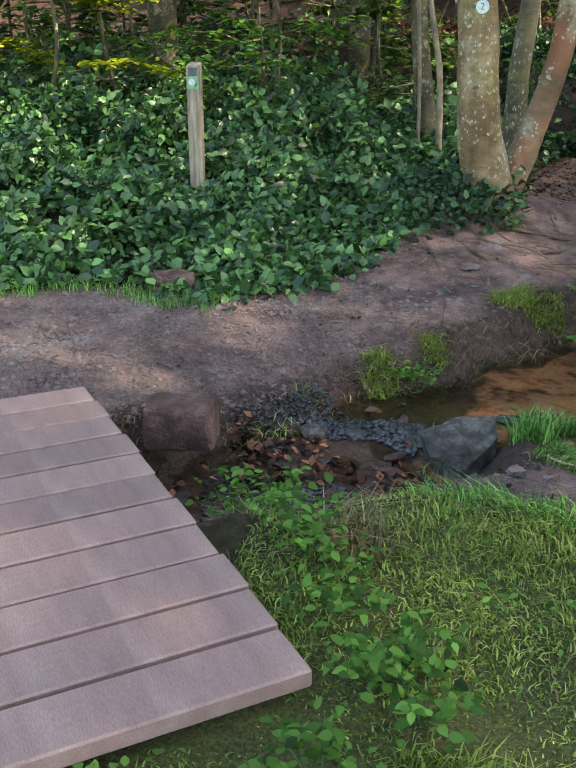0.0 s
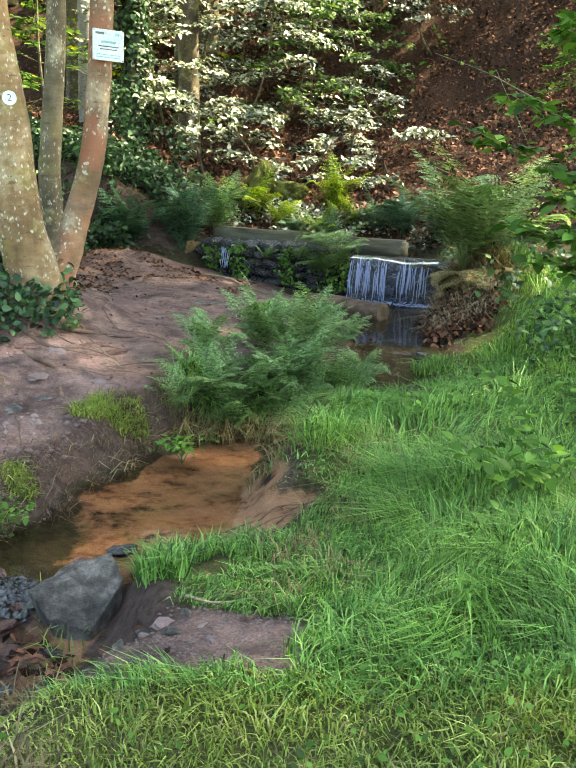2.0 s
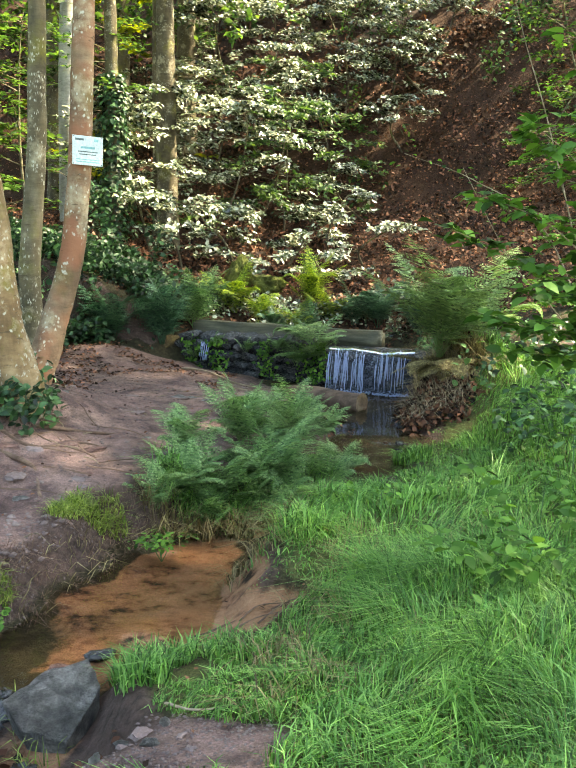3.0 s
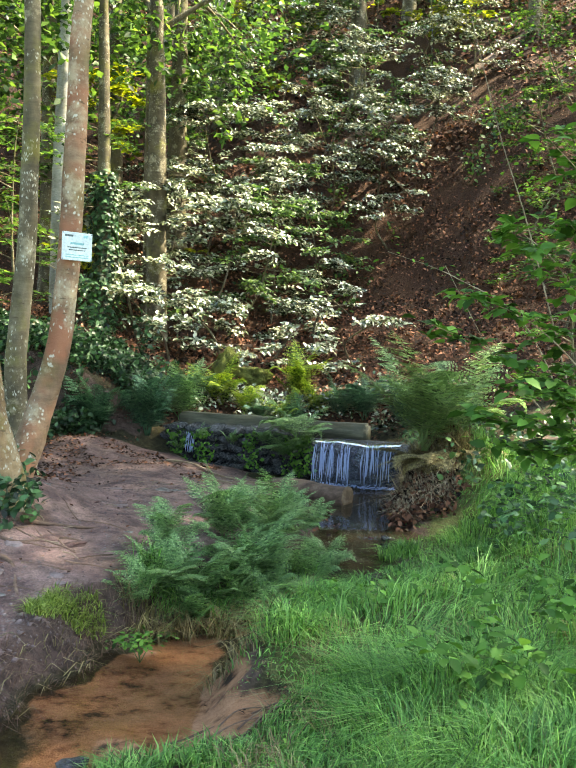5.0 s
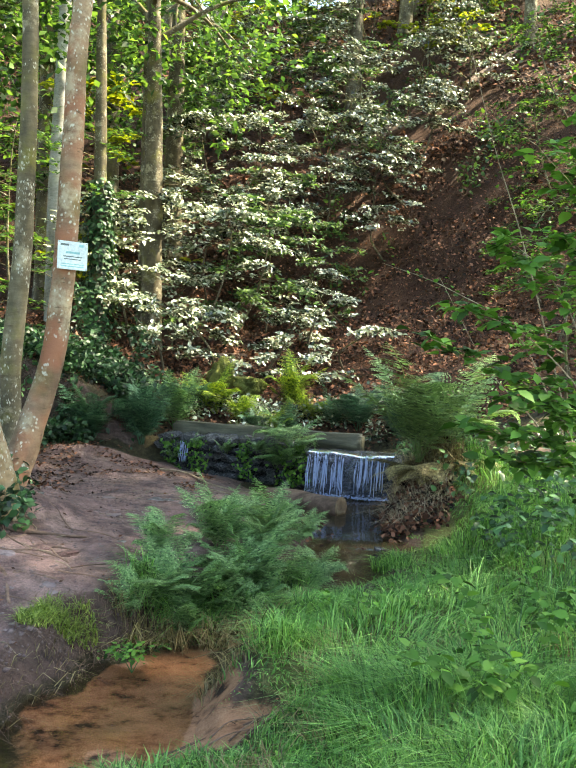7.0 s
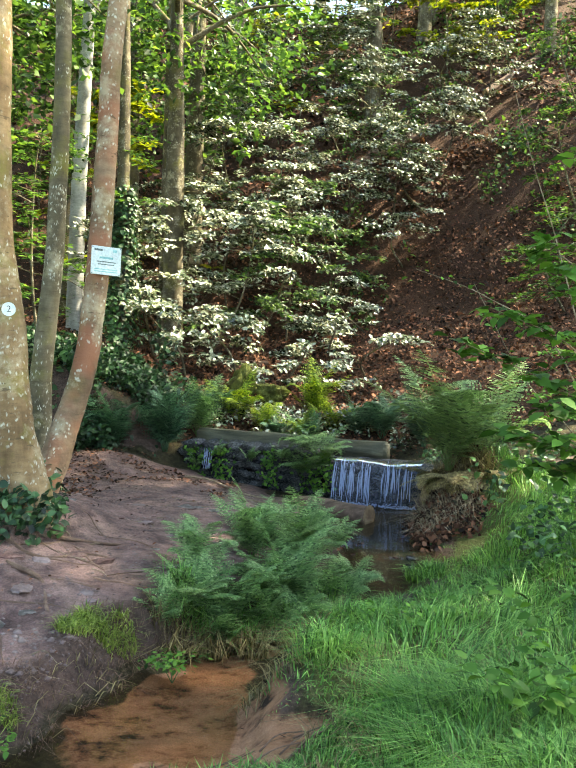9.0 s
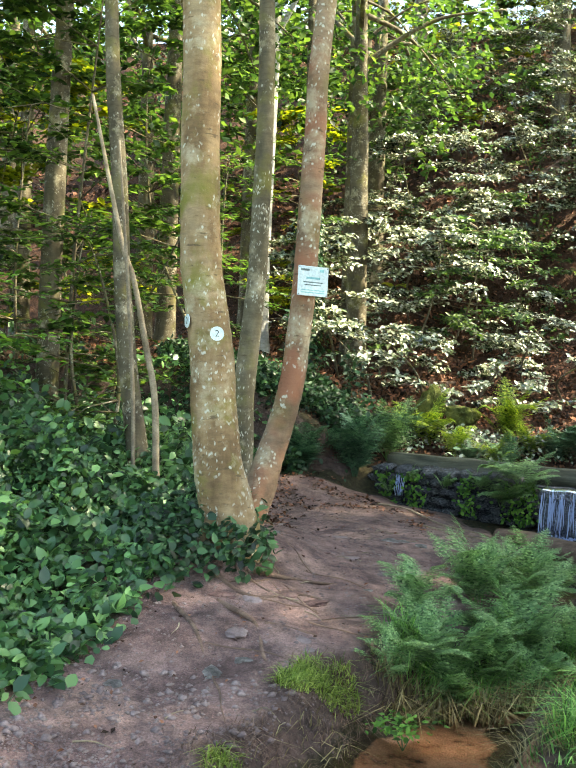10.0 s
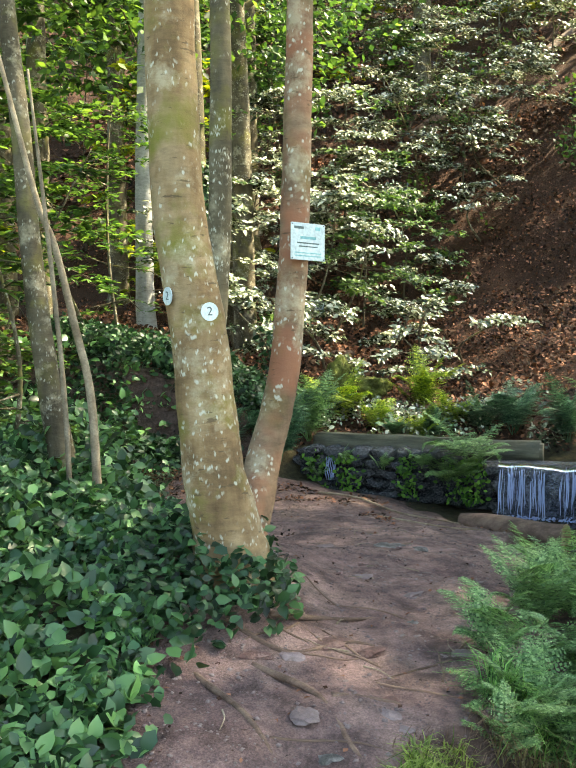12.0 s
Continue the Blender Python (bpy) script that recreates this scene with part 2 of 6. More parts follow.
LEAF_IVY = leafy("ivy_leaves", (0.008, 0.028, 0.011), (0.020, 0.060, 0.023), (0.050, 0.120, 0.045), 0.45, 0.2, 0.4)
# whitish tones carry the sun's gloss on these leaves in the colour
LEAF_BEECH_SHINE = leafy("shine_painted_beech_leaves", (0.034, 0.055, 0.024), (0.15, 0.175, 0.105), (0.50, 0.51, 0.43), 0.24, 0.12, 1.0)
LEAF_SHRUB = leafy("hazel_leaves", (0.045, 0.125, 0.022), (0.085, 0.21, 0.036), (0.15, 0.30, 0.060), 0.6, 0.42, 0.3)
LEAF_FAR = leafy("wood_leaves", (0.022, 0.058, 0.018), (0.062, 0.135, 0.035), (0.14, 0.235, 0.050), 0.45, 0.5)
# sunlight put into the colour: yellower and brighter than the wood leaves
LEAF_GOLD = leafy("sun_painted_leaves", (0.14, 0.20, 0.018), (0.28, 0.33, 0.028), (0.46, 0.45, 0.05), 0.5, 0.55)
FERN = leafy("fern_fronds", (0.080, 0.165, 0.066), (0.155, 0.280, 0.112), (0.28, 0.41, 0.20), 0.45, 0.40, glow=(0.9, 1.0, 0.75))
FERN_PALE = leafy("pale_fern_fronds", (0.12, 0.205, 0.080), (0.21, 0.325, 0.135), (0.34, 0.45, 0.23), 0.45, 0.42, glow=(0.95, 1.0, 0.7))
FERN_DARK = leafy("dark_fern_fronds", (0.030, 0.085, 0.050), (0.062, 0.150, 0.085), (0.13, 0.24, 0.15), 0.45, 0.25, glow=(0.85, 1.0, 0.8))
# bright yellow-green stands in for sun falling through the fronds
FERN_GOLD = leafy("sun_painted_fern_fronds", (0.085, 0.165, 0.020), (0.22, 0.34, 0.042), (0.44, 0.52, 0.09), 0.5, 0.5)
GRASS_SHORT = leafy("short_grass_blades", (0.145, 0.225, 0.045), (0.26, 0.365, 0.085), (0.43, 0.51, 0.17), 0.45, 0.46, 0.4)
GRASS = leafy("grass_blades", (0.065, 0.180, 0.044), (0.150, 0.350, 0.090), (0.30, 0.52, 0.16), 0.45, 0.42, 0.4, (0.95, 1.0, 0.7))
DRY = leafy("dry_grass", (0.13, 0.10, 0.05), (0.22, 0.175, 0.085), (0.36, 0.30, 0.17), 0.6, 0.3)
LITTER = leafy("fallen_leaves", (0.020, 0.008, 0.005), (0.075, 0.029, 0.018), (0.25, 0.110, 0.072), 0.75, 0.12, 0.25)
STREAM = water_material("clear_stream_water", (0.95, 0.90, 0.84), 12, 0.12, 0.0, 1.28)
FALLING = water_material("falling_water", (0.80, 0.83, 0.92), 24, 0.6, 0.04)
STRAND = water_material("white_water", (0.80, 0.86, 0.98), 30, 0.8, 0.48)
SIGN_WHITE = surface("sign_white", (0.36, 0.43, 0.48), (0.43, 0.50, 0.55), (0.50, 0.57, 0.61), 4, 60, 0.4, 0.05)
INK = surface("sign_ink", (0.03, 0.05, 0.06), (0.06, 0.09, 0.10), (0.10, 0.13, 0.14), 8, 60, 0.5, 0.05)
TEAL = surface("sign_teal", (0.10, 0.26, 0.30), (0.15, 0.33, 0.37), (0.2, 0.4, 0.42), 8, 60, 0.5, 0.05)
GREEN_PLATE = surface("green_plate", (0.10, 0.22, 0.14), (0.16, 0.32, 0.21), (0.24, 0.42, 0.30), 12, 60, 0.45, 0.1)


# ---- mesh helpers ----
def mesh_np(name, V, F, mat, smooth=False):
    """A mesh from an array of corners and one of faces, all with the same number of corners."""
    V, F = np.ascontiguousarray(V, dtype=np.float32), np.ascontiguousarray(F, dtype=np.int32)
    me = bpy.data.meshes.new(name)
    me.vertices.add(len(V))
    me.vertices.foreach_set("co", V.ravel())
    me.loops.add(F.size)
    me.loops.foreach_set("vertex_index", F.ravel())
    me.polygons.add(len(F))
    me.polygons.foreach_set("loop_start", np.arange(len(F), dtype=np.int32) * F.shape[1])
    if smooth:
        me.polygons.foreach_set("use_smooth", np.ones(len(F), dtype=bool))
    me.materials.append(mat)
    me.update(calc_edges=True)
    me.validate()
    return me


def child(name, me, parent, m=None, label=""):
    ob = new(name, me)
    ob.parent = parent
    if m is not None:
        ob.matrix_local = m
    return tagged(ob, label)


def part(name, bm, mat, parent, label="", smooth=True):
    me = bpy.data.meshes.new(name)
    bm.to_mesh(me)
    bm.free()
    me.materials.append(mat)
    if smooth:
        me.polygons.foreach_set("use_smooth", [True] * len(me.polygons))
    return child(name, me, parent, None, label)


def joined(pieces):
    V, F, k = [], [], 0
    for v, f in pieces:
        V.append(v)
        F.append(np.asarray(f) + k)
        k += len(v)
    return np.concatenate(V), np.concatenate(F)


def sm(a, b, v):
    t = np.clip((v - a) / (b - a), 0, 1)
    return t * t * (3 - 2 * t)


_waves = [(rng.normal(0, 1, 2), rng.uniform(0, 6.3)) for _ in range(10)]


def wobble(x, y, size):
    """Smooth uneven values about 0, with humps about size metres across."""
    s = 0
    for d, p in _waves:
        s = s + np.sin((x * d[0] + y * d[1]) * 2.6 / size + p)
    return s / 3.2


def frames(normal, turn):
    """Bases (n, 3, 3) whose third axis is the normal, turned about it."""
    n = normal / np.linalg.norm(normal, axis=1, keepdims=True)
    ref = np.where(np.abs(n[:, 2:3]) > 0.95, [[1.0, 0, 0]], [[0, 0, 1.0]])
    a = np.cross(ref, n)
    a /= np.linalg.norm(a, axis=1, keepdims=True)
    b = np.cross(n, a)
    c, s = np.cos(turn)[:, None], np.sin(turn)[:, None]
    return np.stack([a * c + b * s, b * c - a * s, n], axis=2)


def spread(tv, tf, pos, basis, scale):
    """Copies of one small shape, joined: corners and faces."""
    V = np.einsum("nij,kj->nki", basis, tv) * np.reshape(scale, (-1, 1, 1)) + pos[:, None, :]
    F = tf[None] + (np.arange(len(pos)) * len(tv))[:, None, None]
    return V.reshape(-1, 3), F.reshape(-1, tf.shape[1])


LEAF_V = np.array([(0, 0, 0), (-.30, .28, .07), (-.27, .62, .05), (0, 1, -.10), (.27, .62, .05), (.30, .28, .07), (0, .30, 0), (0, .65, -.01)])
LEAF_F = np.array([(0, 6, 1), (1, 6, 7), (1, 7, 2), (2, 7, 3), (3, 7, 4), (4, 7, 5), (5, 7, 6), (5, 6, 0)])
MID_V = np.array([(0, 0, 0), (-.30, .38, .06), (-.18, .74, .03), (0, 1, -.10), (.18, .74, .03), (.30, .38, .06)])
MID_F = np.array([(0, 3, 2), (0, 2, 1), (0, 4, 3), (0, 5, 4)])
CARD_V = np.array([(0, 0, 0), (-.32, .5, .06), (0, 1, -.06), (.32, .5, .06)])
CARD_F = np.array([(0, 2, 1), (0, 3, 2)])
PEB_V = np.array([(1, 0, 0), (-1, 0, .1), (.1, .8, 0), (0, -.85, .05), (0, 0, .55), (.1, 0, -.5)])
PEB_F = np.array([(0, 2, 4), (2, 1, 4), (1, 3, 4), (3, 0, 4), (2, 0, 5), (1, 2, 5), (3, 1, 5), (0, 3, 5)])


def jitter_normals(n, spread_by, base=(0, 0, 1)):
    return np.asarray(base) + rng.normal(0, spread_by, (n, 3))


def tube(points, radii, ring=10, rough=0.0, cap=True):
    """A tube through points with a radius at each: corners and faces (triangles)."""
    P = np.array(points, float)
    R = np.array(radii, float)
    n = max(2, len(P))
    T = np.gradient(P, axis=0)
    T /= np.linalg.norm(T, axis=1, keepdims=True) + 1e-9
    ref = np.array([0.93, 0.31, 0.2])
    A = np.cross(T, ref)
    A /= np.linalg.norm(A, axis=1, keepdims=True) + 1e-9
    B = np.cross(T, A)
    th = np.arange(ring) / ring * 2 * np.pi
    rr = R[:, None] * (1 + rough * (np.sin(3 * th[None] + np.arange(n)[:, None] * 0.7) * 0.5 + rng.normal(0, 0.35, (n, ring))))
    V = P[:, None] + A[:, None] * (rr * np.cos(th))[..., None] + B[:, None] * (rr * np.sin(th))[..., None]
    V = V.reshape(-1, 3)
    F = []
    for i in range(n - 1):
        for j in range(ring):
            a, b = i * ring + j, i * ring + (j + 1) % ring
            F += [(a, b, b + ring), (a, b + ring, a + ring)]
    if cap:
        V = np.concatenate([V, P[:1], P[-1:]])
        for j in range(ring):
            F += [((j + 1) % ring, j, n * ring), ((n - 1) * ring + j, (n - 1) * ring + (j + 1) % ring, n * ring + 1)]
    return V, np.array(F)


def smooth_line(points, steps=6):
    """A rounded line through a few points (columns may be more than three)."""
    P = np.array(points, float)
    P = np.concatenate([2 * P[:1] - P[1:2], P, 2 * P[-1:] - P[-2:-1]])
    out = []
    for i in range(1, len(P) - 2):
        for t in np.arange(steps) / steps:
            a, b, c, d = P[i - 1:i + 3]
            out.append(0.5 * (2 * b + (c - a) * t + (2 * a - 5 * b + 4 * c - d) * t * t + (3 * b - a - 3 * c + d) * t ** 3))
    out.append(P[-2])
    return np.array(out)


# ---- the lie of the land ----
BROOK = smooth_line([(-3.4, -1.6, .8), (-2.6, -.3, .7), (-1.95, .8, .6), (-1.42, 1.75, .62), (-1.22, 2.4, .95), (-1.12, 2.95, .66), (-.80, 3.52, .78), (-.67, 3.98, .68), (-.54, 4.38, .56),
                     (-.36, 4.70, .42), (-.08, 5.08, .34), (.2, 5.6, .30), (.45, 6.4, .52), (.62, 7.4, .66), (.66, 8.3, .72), (.66, 9.2, .95), (.70, 9.7, .8)], 8)


def water_level(y):
    return np.interp(y, [-2, 1.5, 2.3, 3.2, 4.4, 8.8, 10], [-.39, -.34, -.30, -.225, -.205, -.195, -.19])


def brook_gap(x, y):
    """How far outside the brook's edge a place is (below 0: in the water)."""
    x, y = np.asarray(x, float), np.asarray(y, float)
    best = np.full(x.shape, 99.0)
    for a, b in zip(BROOK[:-1], BROOK[1:]):
        d = b[:2] - a[:2]
        t = np.clip(((x - a[0]) * d[0] + (y - a[1]) * d[1]) / (d @ d), 0, 1)
        gap = np.hypot(x - a[0] - t * d[0], y - a[1] - t * d[1]) - (a[2] + (b[2] - a[2]) * t) / 2
        best = np.minimum(best, gap)
    return best + 0.05 * wobble(x, y, 0.35)


def bank_in(x, y):
    """How far into the overgrown bank beside the path a place is (below 0: on the path side)."""
    edge = -2.22 + 0.05 * (y - 4.5) - 0.95 * sm(7.4, 9.6, y) + 0.07 * wobble(x, y, 0.8)
    front = 3.12 + 0.10 * wobble(x, y, 0.9) + np.clip(-2.4 - x, 0, 9) * -0.22 + 0.52 * np.exp(-((x + 3.1) / 0.5) ** 2)
    a, b = edge - x, y - front
    return np.minimum(a, b) - 0.25 * np.exp(-((a - b) / 0.5) ** 2)


def inlet(x, y):
    """1 in the wet sandy hollow beside the brook, 0 outside it."""
    d = np.hypot((x + 0.36) / 0.50, (y - 3.34 - 0.25 * (x + 0.36)) / 0.21) + 0.14 * wobble(x, y, 0.25)
    return sm(1.15, 0.8, d)


def land(x, y):
    x, y = np.asarray(x, float), np.asarray(y, float)
    z = 0.02 + 0.035 * wobble(x, y, 1.7) + 0.012 * wobble(x, y, 0.45) + 0.010 * wobble(y, x, 0.19) + 0.008 * wobble(x * 1.3, y, 0.3) * sm(3.6, 4.4, y)
    z = z + 0.30 * np.exp(-((x + 2.1) / 0.6) ** 2 - ((y - 6.1) / 1.1) ** 2)
    z = z + 0.08 * sm(3.4, 4.8, y) * sm(0.2, -0.8, x) - 0.10 * sm(6.5, 10.5, y) * sm(1.5, 0.5, x) - 0.08 * sm(6.8, 8.2, y) * sm(-1.2, -0.4, x) * sm(1.5, .8, x)
    d = bank_in(x, y)
    z = z + (0.20 * sm(-.1, 1.1, d) + 0.07 * np.clip(d - 0.8, 0, 5)) * sm(11.5, 8.5, y)
    z = z + (0.30 * sm(-3, -5, x) * sm(4.5, 9, y))
    z = z + 0.14 * sm(0.9, 2.6, x) * sm(1, 4, y) + 0.10 * np.clip(x - 2.6, 0, 6)
    yy = y + 4 * sm(0.8, 7.5, x) * 0.8
    rise = np.interp(yy, [11.6, 12.4, 14.0, 15.7, 19.2, 24, 30, 38, 48, 80, 300], [0, .30, .62, 1.05, 2.1, 5.9, 10.5, 16.0, 18.5, 20, 22])
    step = 1.0 * sm(11.3, 11.75, y + 0.12 * wobble(x, y, 1.5)) * sm(-1.1, -3.4, x) * sm(17.5, 13.5, y)
    z = z + rise + step + 0.10 * wobble(x, y, 2.6) * sm(11.5, 14, y) + 0.25 * wobble(x, y, 7) * sm(14, 22, y)
    gap = brook_gap(x, y)
    far_side = sm(0.15, -0.15, x - np.interp(y, BROOK[:, 1], BROOK[:, 0]))
    z = z - sm(0.95, 0.15, gap) * far_side * np.interp(y, [1.8, 2.6, 3.2, 3.7, 6, 7.5], [0, .14, .12, .03, .05, 0])
    z = z - 0.20 * sm(1.3, 0.25, gap) * (1 - far_side) * sm(4.4, 5.0, y) * sm(8.2, 7.2, y)
    foot = (x + 1.43) * 0.667 + (y - 10.5) * 0.745
    z = z - 0.13 * sm(-0.28, 0.12, foot) * sm(-1.7, -1.1, x) * sm(1.2, .8, x) * sm(11.7, 11.4, y)
    z = z + 0.20 * sm(-1.5, -2.4, x) * sm(9.2, 11.0, y) * sm(12.5, 11.5, y)
    z = z + 0.42 * np.exp(-((x - 1.70) / 0.42) ** 2 - ((y - 8.72) / 0.55) ** 2)
    z = z - 0.07 * np.exp(-((x + 0.3) / 0.5) ** 2 - ((y - 3.0) / 0.5) ** 2)
    z = z + (np.interp(x, [-.75, -.4, .1], [-.20, -.125, -.09]) + 0.012 * wobble(x, y, 0.22) - z) * inlet(x, y)
    bed = water_level(y) - 0.020 - 0.012 * wobble(x, y, 0.5) + 0.018 * sm(3.1, 2.8, y) + 0.022 * wobble(y, x, 0.24) * sm(3.1, 2.8, y)
    steep = 0.24
    k = sm(-0.04, 1, gap / steep)
    near = gap < 0.6
    return np.where(near, bed * (1 - k) + z * k, z)


def up(x, y):
    """The land's normals."""
    e = 0.05
    return np.stack([(land(x - e, y) - land(x + e, y)) / (2 * e), (land(x, y - e) - land(x, y + e)) / (2 * e), np.ones(np.shape(x))], axis=-1)


def on_path(x, y):
    """1 on the trodden path, 0 off it."""
    x, y = np.asarray(x, float), np.asarray(y, float)
    d = bank_in(x, y)
    right = np.interp(y, [0.5, 1.7, 2.6, 3.0, 3.5, 4.4, 5.2, 6.2, 8.0, 9.0, 10.6], [-2.1, -2.1, -1.75, -1.50, -1.0, -.45, 0.05, .30, .45, .45, -.45]) + 0.07 * wobble(x, y, 0.5)
    low = 1.55 + 0.1 * wobble(x, y, 0.7)
    far = 11.2 + 0.2 * wobble(x, y, 1)
    return sm(0.06, -0.10, d) * sm(0.10, -0.10, x - right) * sm(-.1, .15, y - low) * sm(.1, -.2, y - far) * sm(0.10, 0.20, brook_gap(x, y))


def build_land():
    def line(lo, hi, fine, outs):
        mid = np.arange(lo, hi, fine)
        left, right, a, b, s = [], [], lo, hi, fine
        while a > -outs:
            s = min(s * 1.12, 60)
            a -= s
            left.append(a)
        s = fine
        while b < outs:
            s = min(s * 1.07, 60)
            right.append(b)
            b += s
        return np.array(left[::-1] + list(mid) + right)
    xs, ys = line(-4.6, 3.2, 0.045, 420), line(-0.6, 12.6, 0.05, 420)
    X, Y = np.meshgrid(xs, ys)
    Z = land(X, Y)
    V = np.stack([X, Y, Z], -1).reshape(-1, 3)
    nx = len(xs)
    i = (np.arange(len(ys) - 1)[:, None] * nx + np.arange(nx - 1)[None]).ravel()
    F = np.stack([i, i + 1, i + nx + 1, i + nx], 1)
    x, y = V[:, 0], V[:, 1]
    gap, way = brook_gap(x, y), on_path(x, y)
    slope = 1 - 1 / np.linalg.norm(up(x, y), axis=1)
    layers = {"path": np.maximum(way, sm(1.15, 0.85, np.hypot((x + 0.36) / 0.36, (y - 2.18) / 0.27))) * 0.75,
              "bed": np.maximum(sm(0.03, -0.08, gap + 0.05 * wobble(x, y, 0.16)) * (1 - 0.7 * sm(4.6, 5.2, y)) * (1 - 0.92 * sm(3.05, 2.75, y) * sm(-1.0, -1.2, x)) * (1 - 0.75 * sm(0.05, -0.22, x - np.interp(y, [2.4, 3.1, 3.5, 4.0, 4.5], [-.9, -.85, -1.0, -1.0, -.75]) + 0.10 * wobble(y, x, 0.4)) * sm(5, 4.5, y)), np.maximum(inlet(x, y), sm(0.24, 0.14, gap) * (x > np.interp(y, BROOK[:, 1], BROOK[:, 0])) * sm(3.05, 3.2, y) * sm(4.2, 4.0, y))) * 0.8,
              "turf": sm(0.15, 0.35, gap) * np.maximum(sm(-1.1, -0.6, x), sm(1.2, 0.6, y)) * sm(9.5, 8.5, y) * (1 - inlet(x, y)) * sm(0.8, 1.15, np.hypot((x + .36) / .34, (y - 2.18) / .25)) * np.maximum(x > np.interp(y, BROOK[:, 1], BROOK[:, 0]), y < 1.0) * 0.75,
              # 0.62 * way: path darkens towards the weir, damp soil plus painted shade
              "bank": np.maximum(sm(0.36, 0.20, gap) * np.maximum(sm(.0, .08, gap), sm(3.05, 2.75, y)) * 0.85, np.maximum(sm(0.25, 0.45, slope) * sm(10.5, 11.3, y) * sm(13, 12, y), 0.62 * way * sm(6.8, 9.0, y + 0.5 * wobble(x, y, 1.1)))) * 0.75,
              "litter": np.maximum(sm(11.6, 12.6, y), sm(-3.2, -5, x) * sm(6, 8, y)) * 0.75}
    cx, cy = x[F].mean(1), y[F].mean(1)
    in_bed, in_path = brook_gap(cx, cy) < 0, on_path(cx, cy) > 0.5
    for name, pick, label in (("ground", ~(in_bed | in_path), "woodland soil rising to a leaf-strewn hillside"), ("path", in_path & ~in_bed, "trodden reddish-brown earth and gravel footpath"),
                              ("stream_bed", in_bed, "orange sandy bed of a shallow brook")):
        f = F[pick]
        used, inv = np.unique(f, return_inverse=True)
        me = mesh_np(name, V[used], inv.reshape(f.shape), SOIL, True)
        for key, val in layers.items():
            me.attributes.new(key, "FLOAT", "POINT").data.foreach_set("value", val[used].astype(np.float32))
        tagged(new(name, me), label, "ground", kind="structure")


build_land()


def stream_water():
    P = BROOK[::1]
    rows, cols = len(P), 9
    T = np.gradient(P[:, :2], axis=0)
    T /= np.linalg.norm(T, axis=1, keepdims=True)
    N = np.stack([-T[:, 1], T[:, 0]], 1)
    u = np.linspace(-1, 1, cols)
    XY = P[:, None, :2] + N[:, None] * (u[None, :, None] * (P[:, 2] / 2 + 0.20)[:, None, None])
    Z = water_level(XY[..., 1]) + 0.004 * wobble(XY[..., 0], XY[..., 1], 0.2)
    V = np.concatenate([XY, Z[..., None]], -1).reshape(-1, 3)
    i = (np.arange(rows - 1)[:, None] * cols + np.arange(cols - 1)[None]).ravel()
    me = mesh_np("water", V, np.stack([i, i + cols, i + cols + 1, i + 1], 1), STREAM, True)
    tagged(new("water", me), "shallow clear brook water over orange sand", "water", kind="structure")


stream_water()


# ---- footbridge ----
def box_bm(sx, sy, sz, bevel=0.006):
    bm = bmesh.new()
    bmesh.ops.create_cube(bm, size=1)
    bmesh.ops.scale(bm, vec=(sx, sy, sz), verts=bm.verts)
    if bevel:
        bmesh.ops.bevel(bm, geom=bm.edges, offset=bevel, segments=1, affect="EDGES")
    return bm


def mesh_of(name, bm, mat, smooth=False):
    me = bpy.data.meshes.new(name)
    bm.to_mesh(me)
    bm.free()
    me.materials.append(mat)
    if smooth:
        me.polygons.foreach_set("use_smooth", [True] * len(me.polygons))
    return me


def footbridge():
    turn = math.degrees(math.atan2(0.51, -0.86))
    base = tagged(new("footbridge"), "low footbridge of purplish-brown timber boards over a brook", "footbridge")
    base.matrix_world = pose(-0.395, 0.912, 0.0, 0, 0, turn)
    wide, pitch, thick = 1.5, 0.1725, 0.045
    boards = [mesh_of("board", box_bm(pitch - g, wide, thick, 0.005), DECK) for g in (0.013, 0.016, 0.011)]
    for i in range(11):
        child("board", boards[i % 3], base, pose(pitch * (i + 0.5), wide / 2 - 0.003 * (i * 7 % 5), 0.082, 0, 0, 0.12 * (i % 3 - 1)))
    beam = mesh_of("beam", box_bm(1.44, 0.10, 0.16, 0.008), WET_TIMBER)
    for y in (0.16, 1.30):
        child("beam", beam, base, pose(1.02, y, -0.022))
    return base


footbridge()


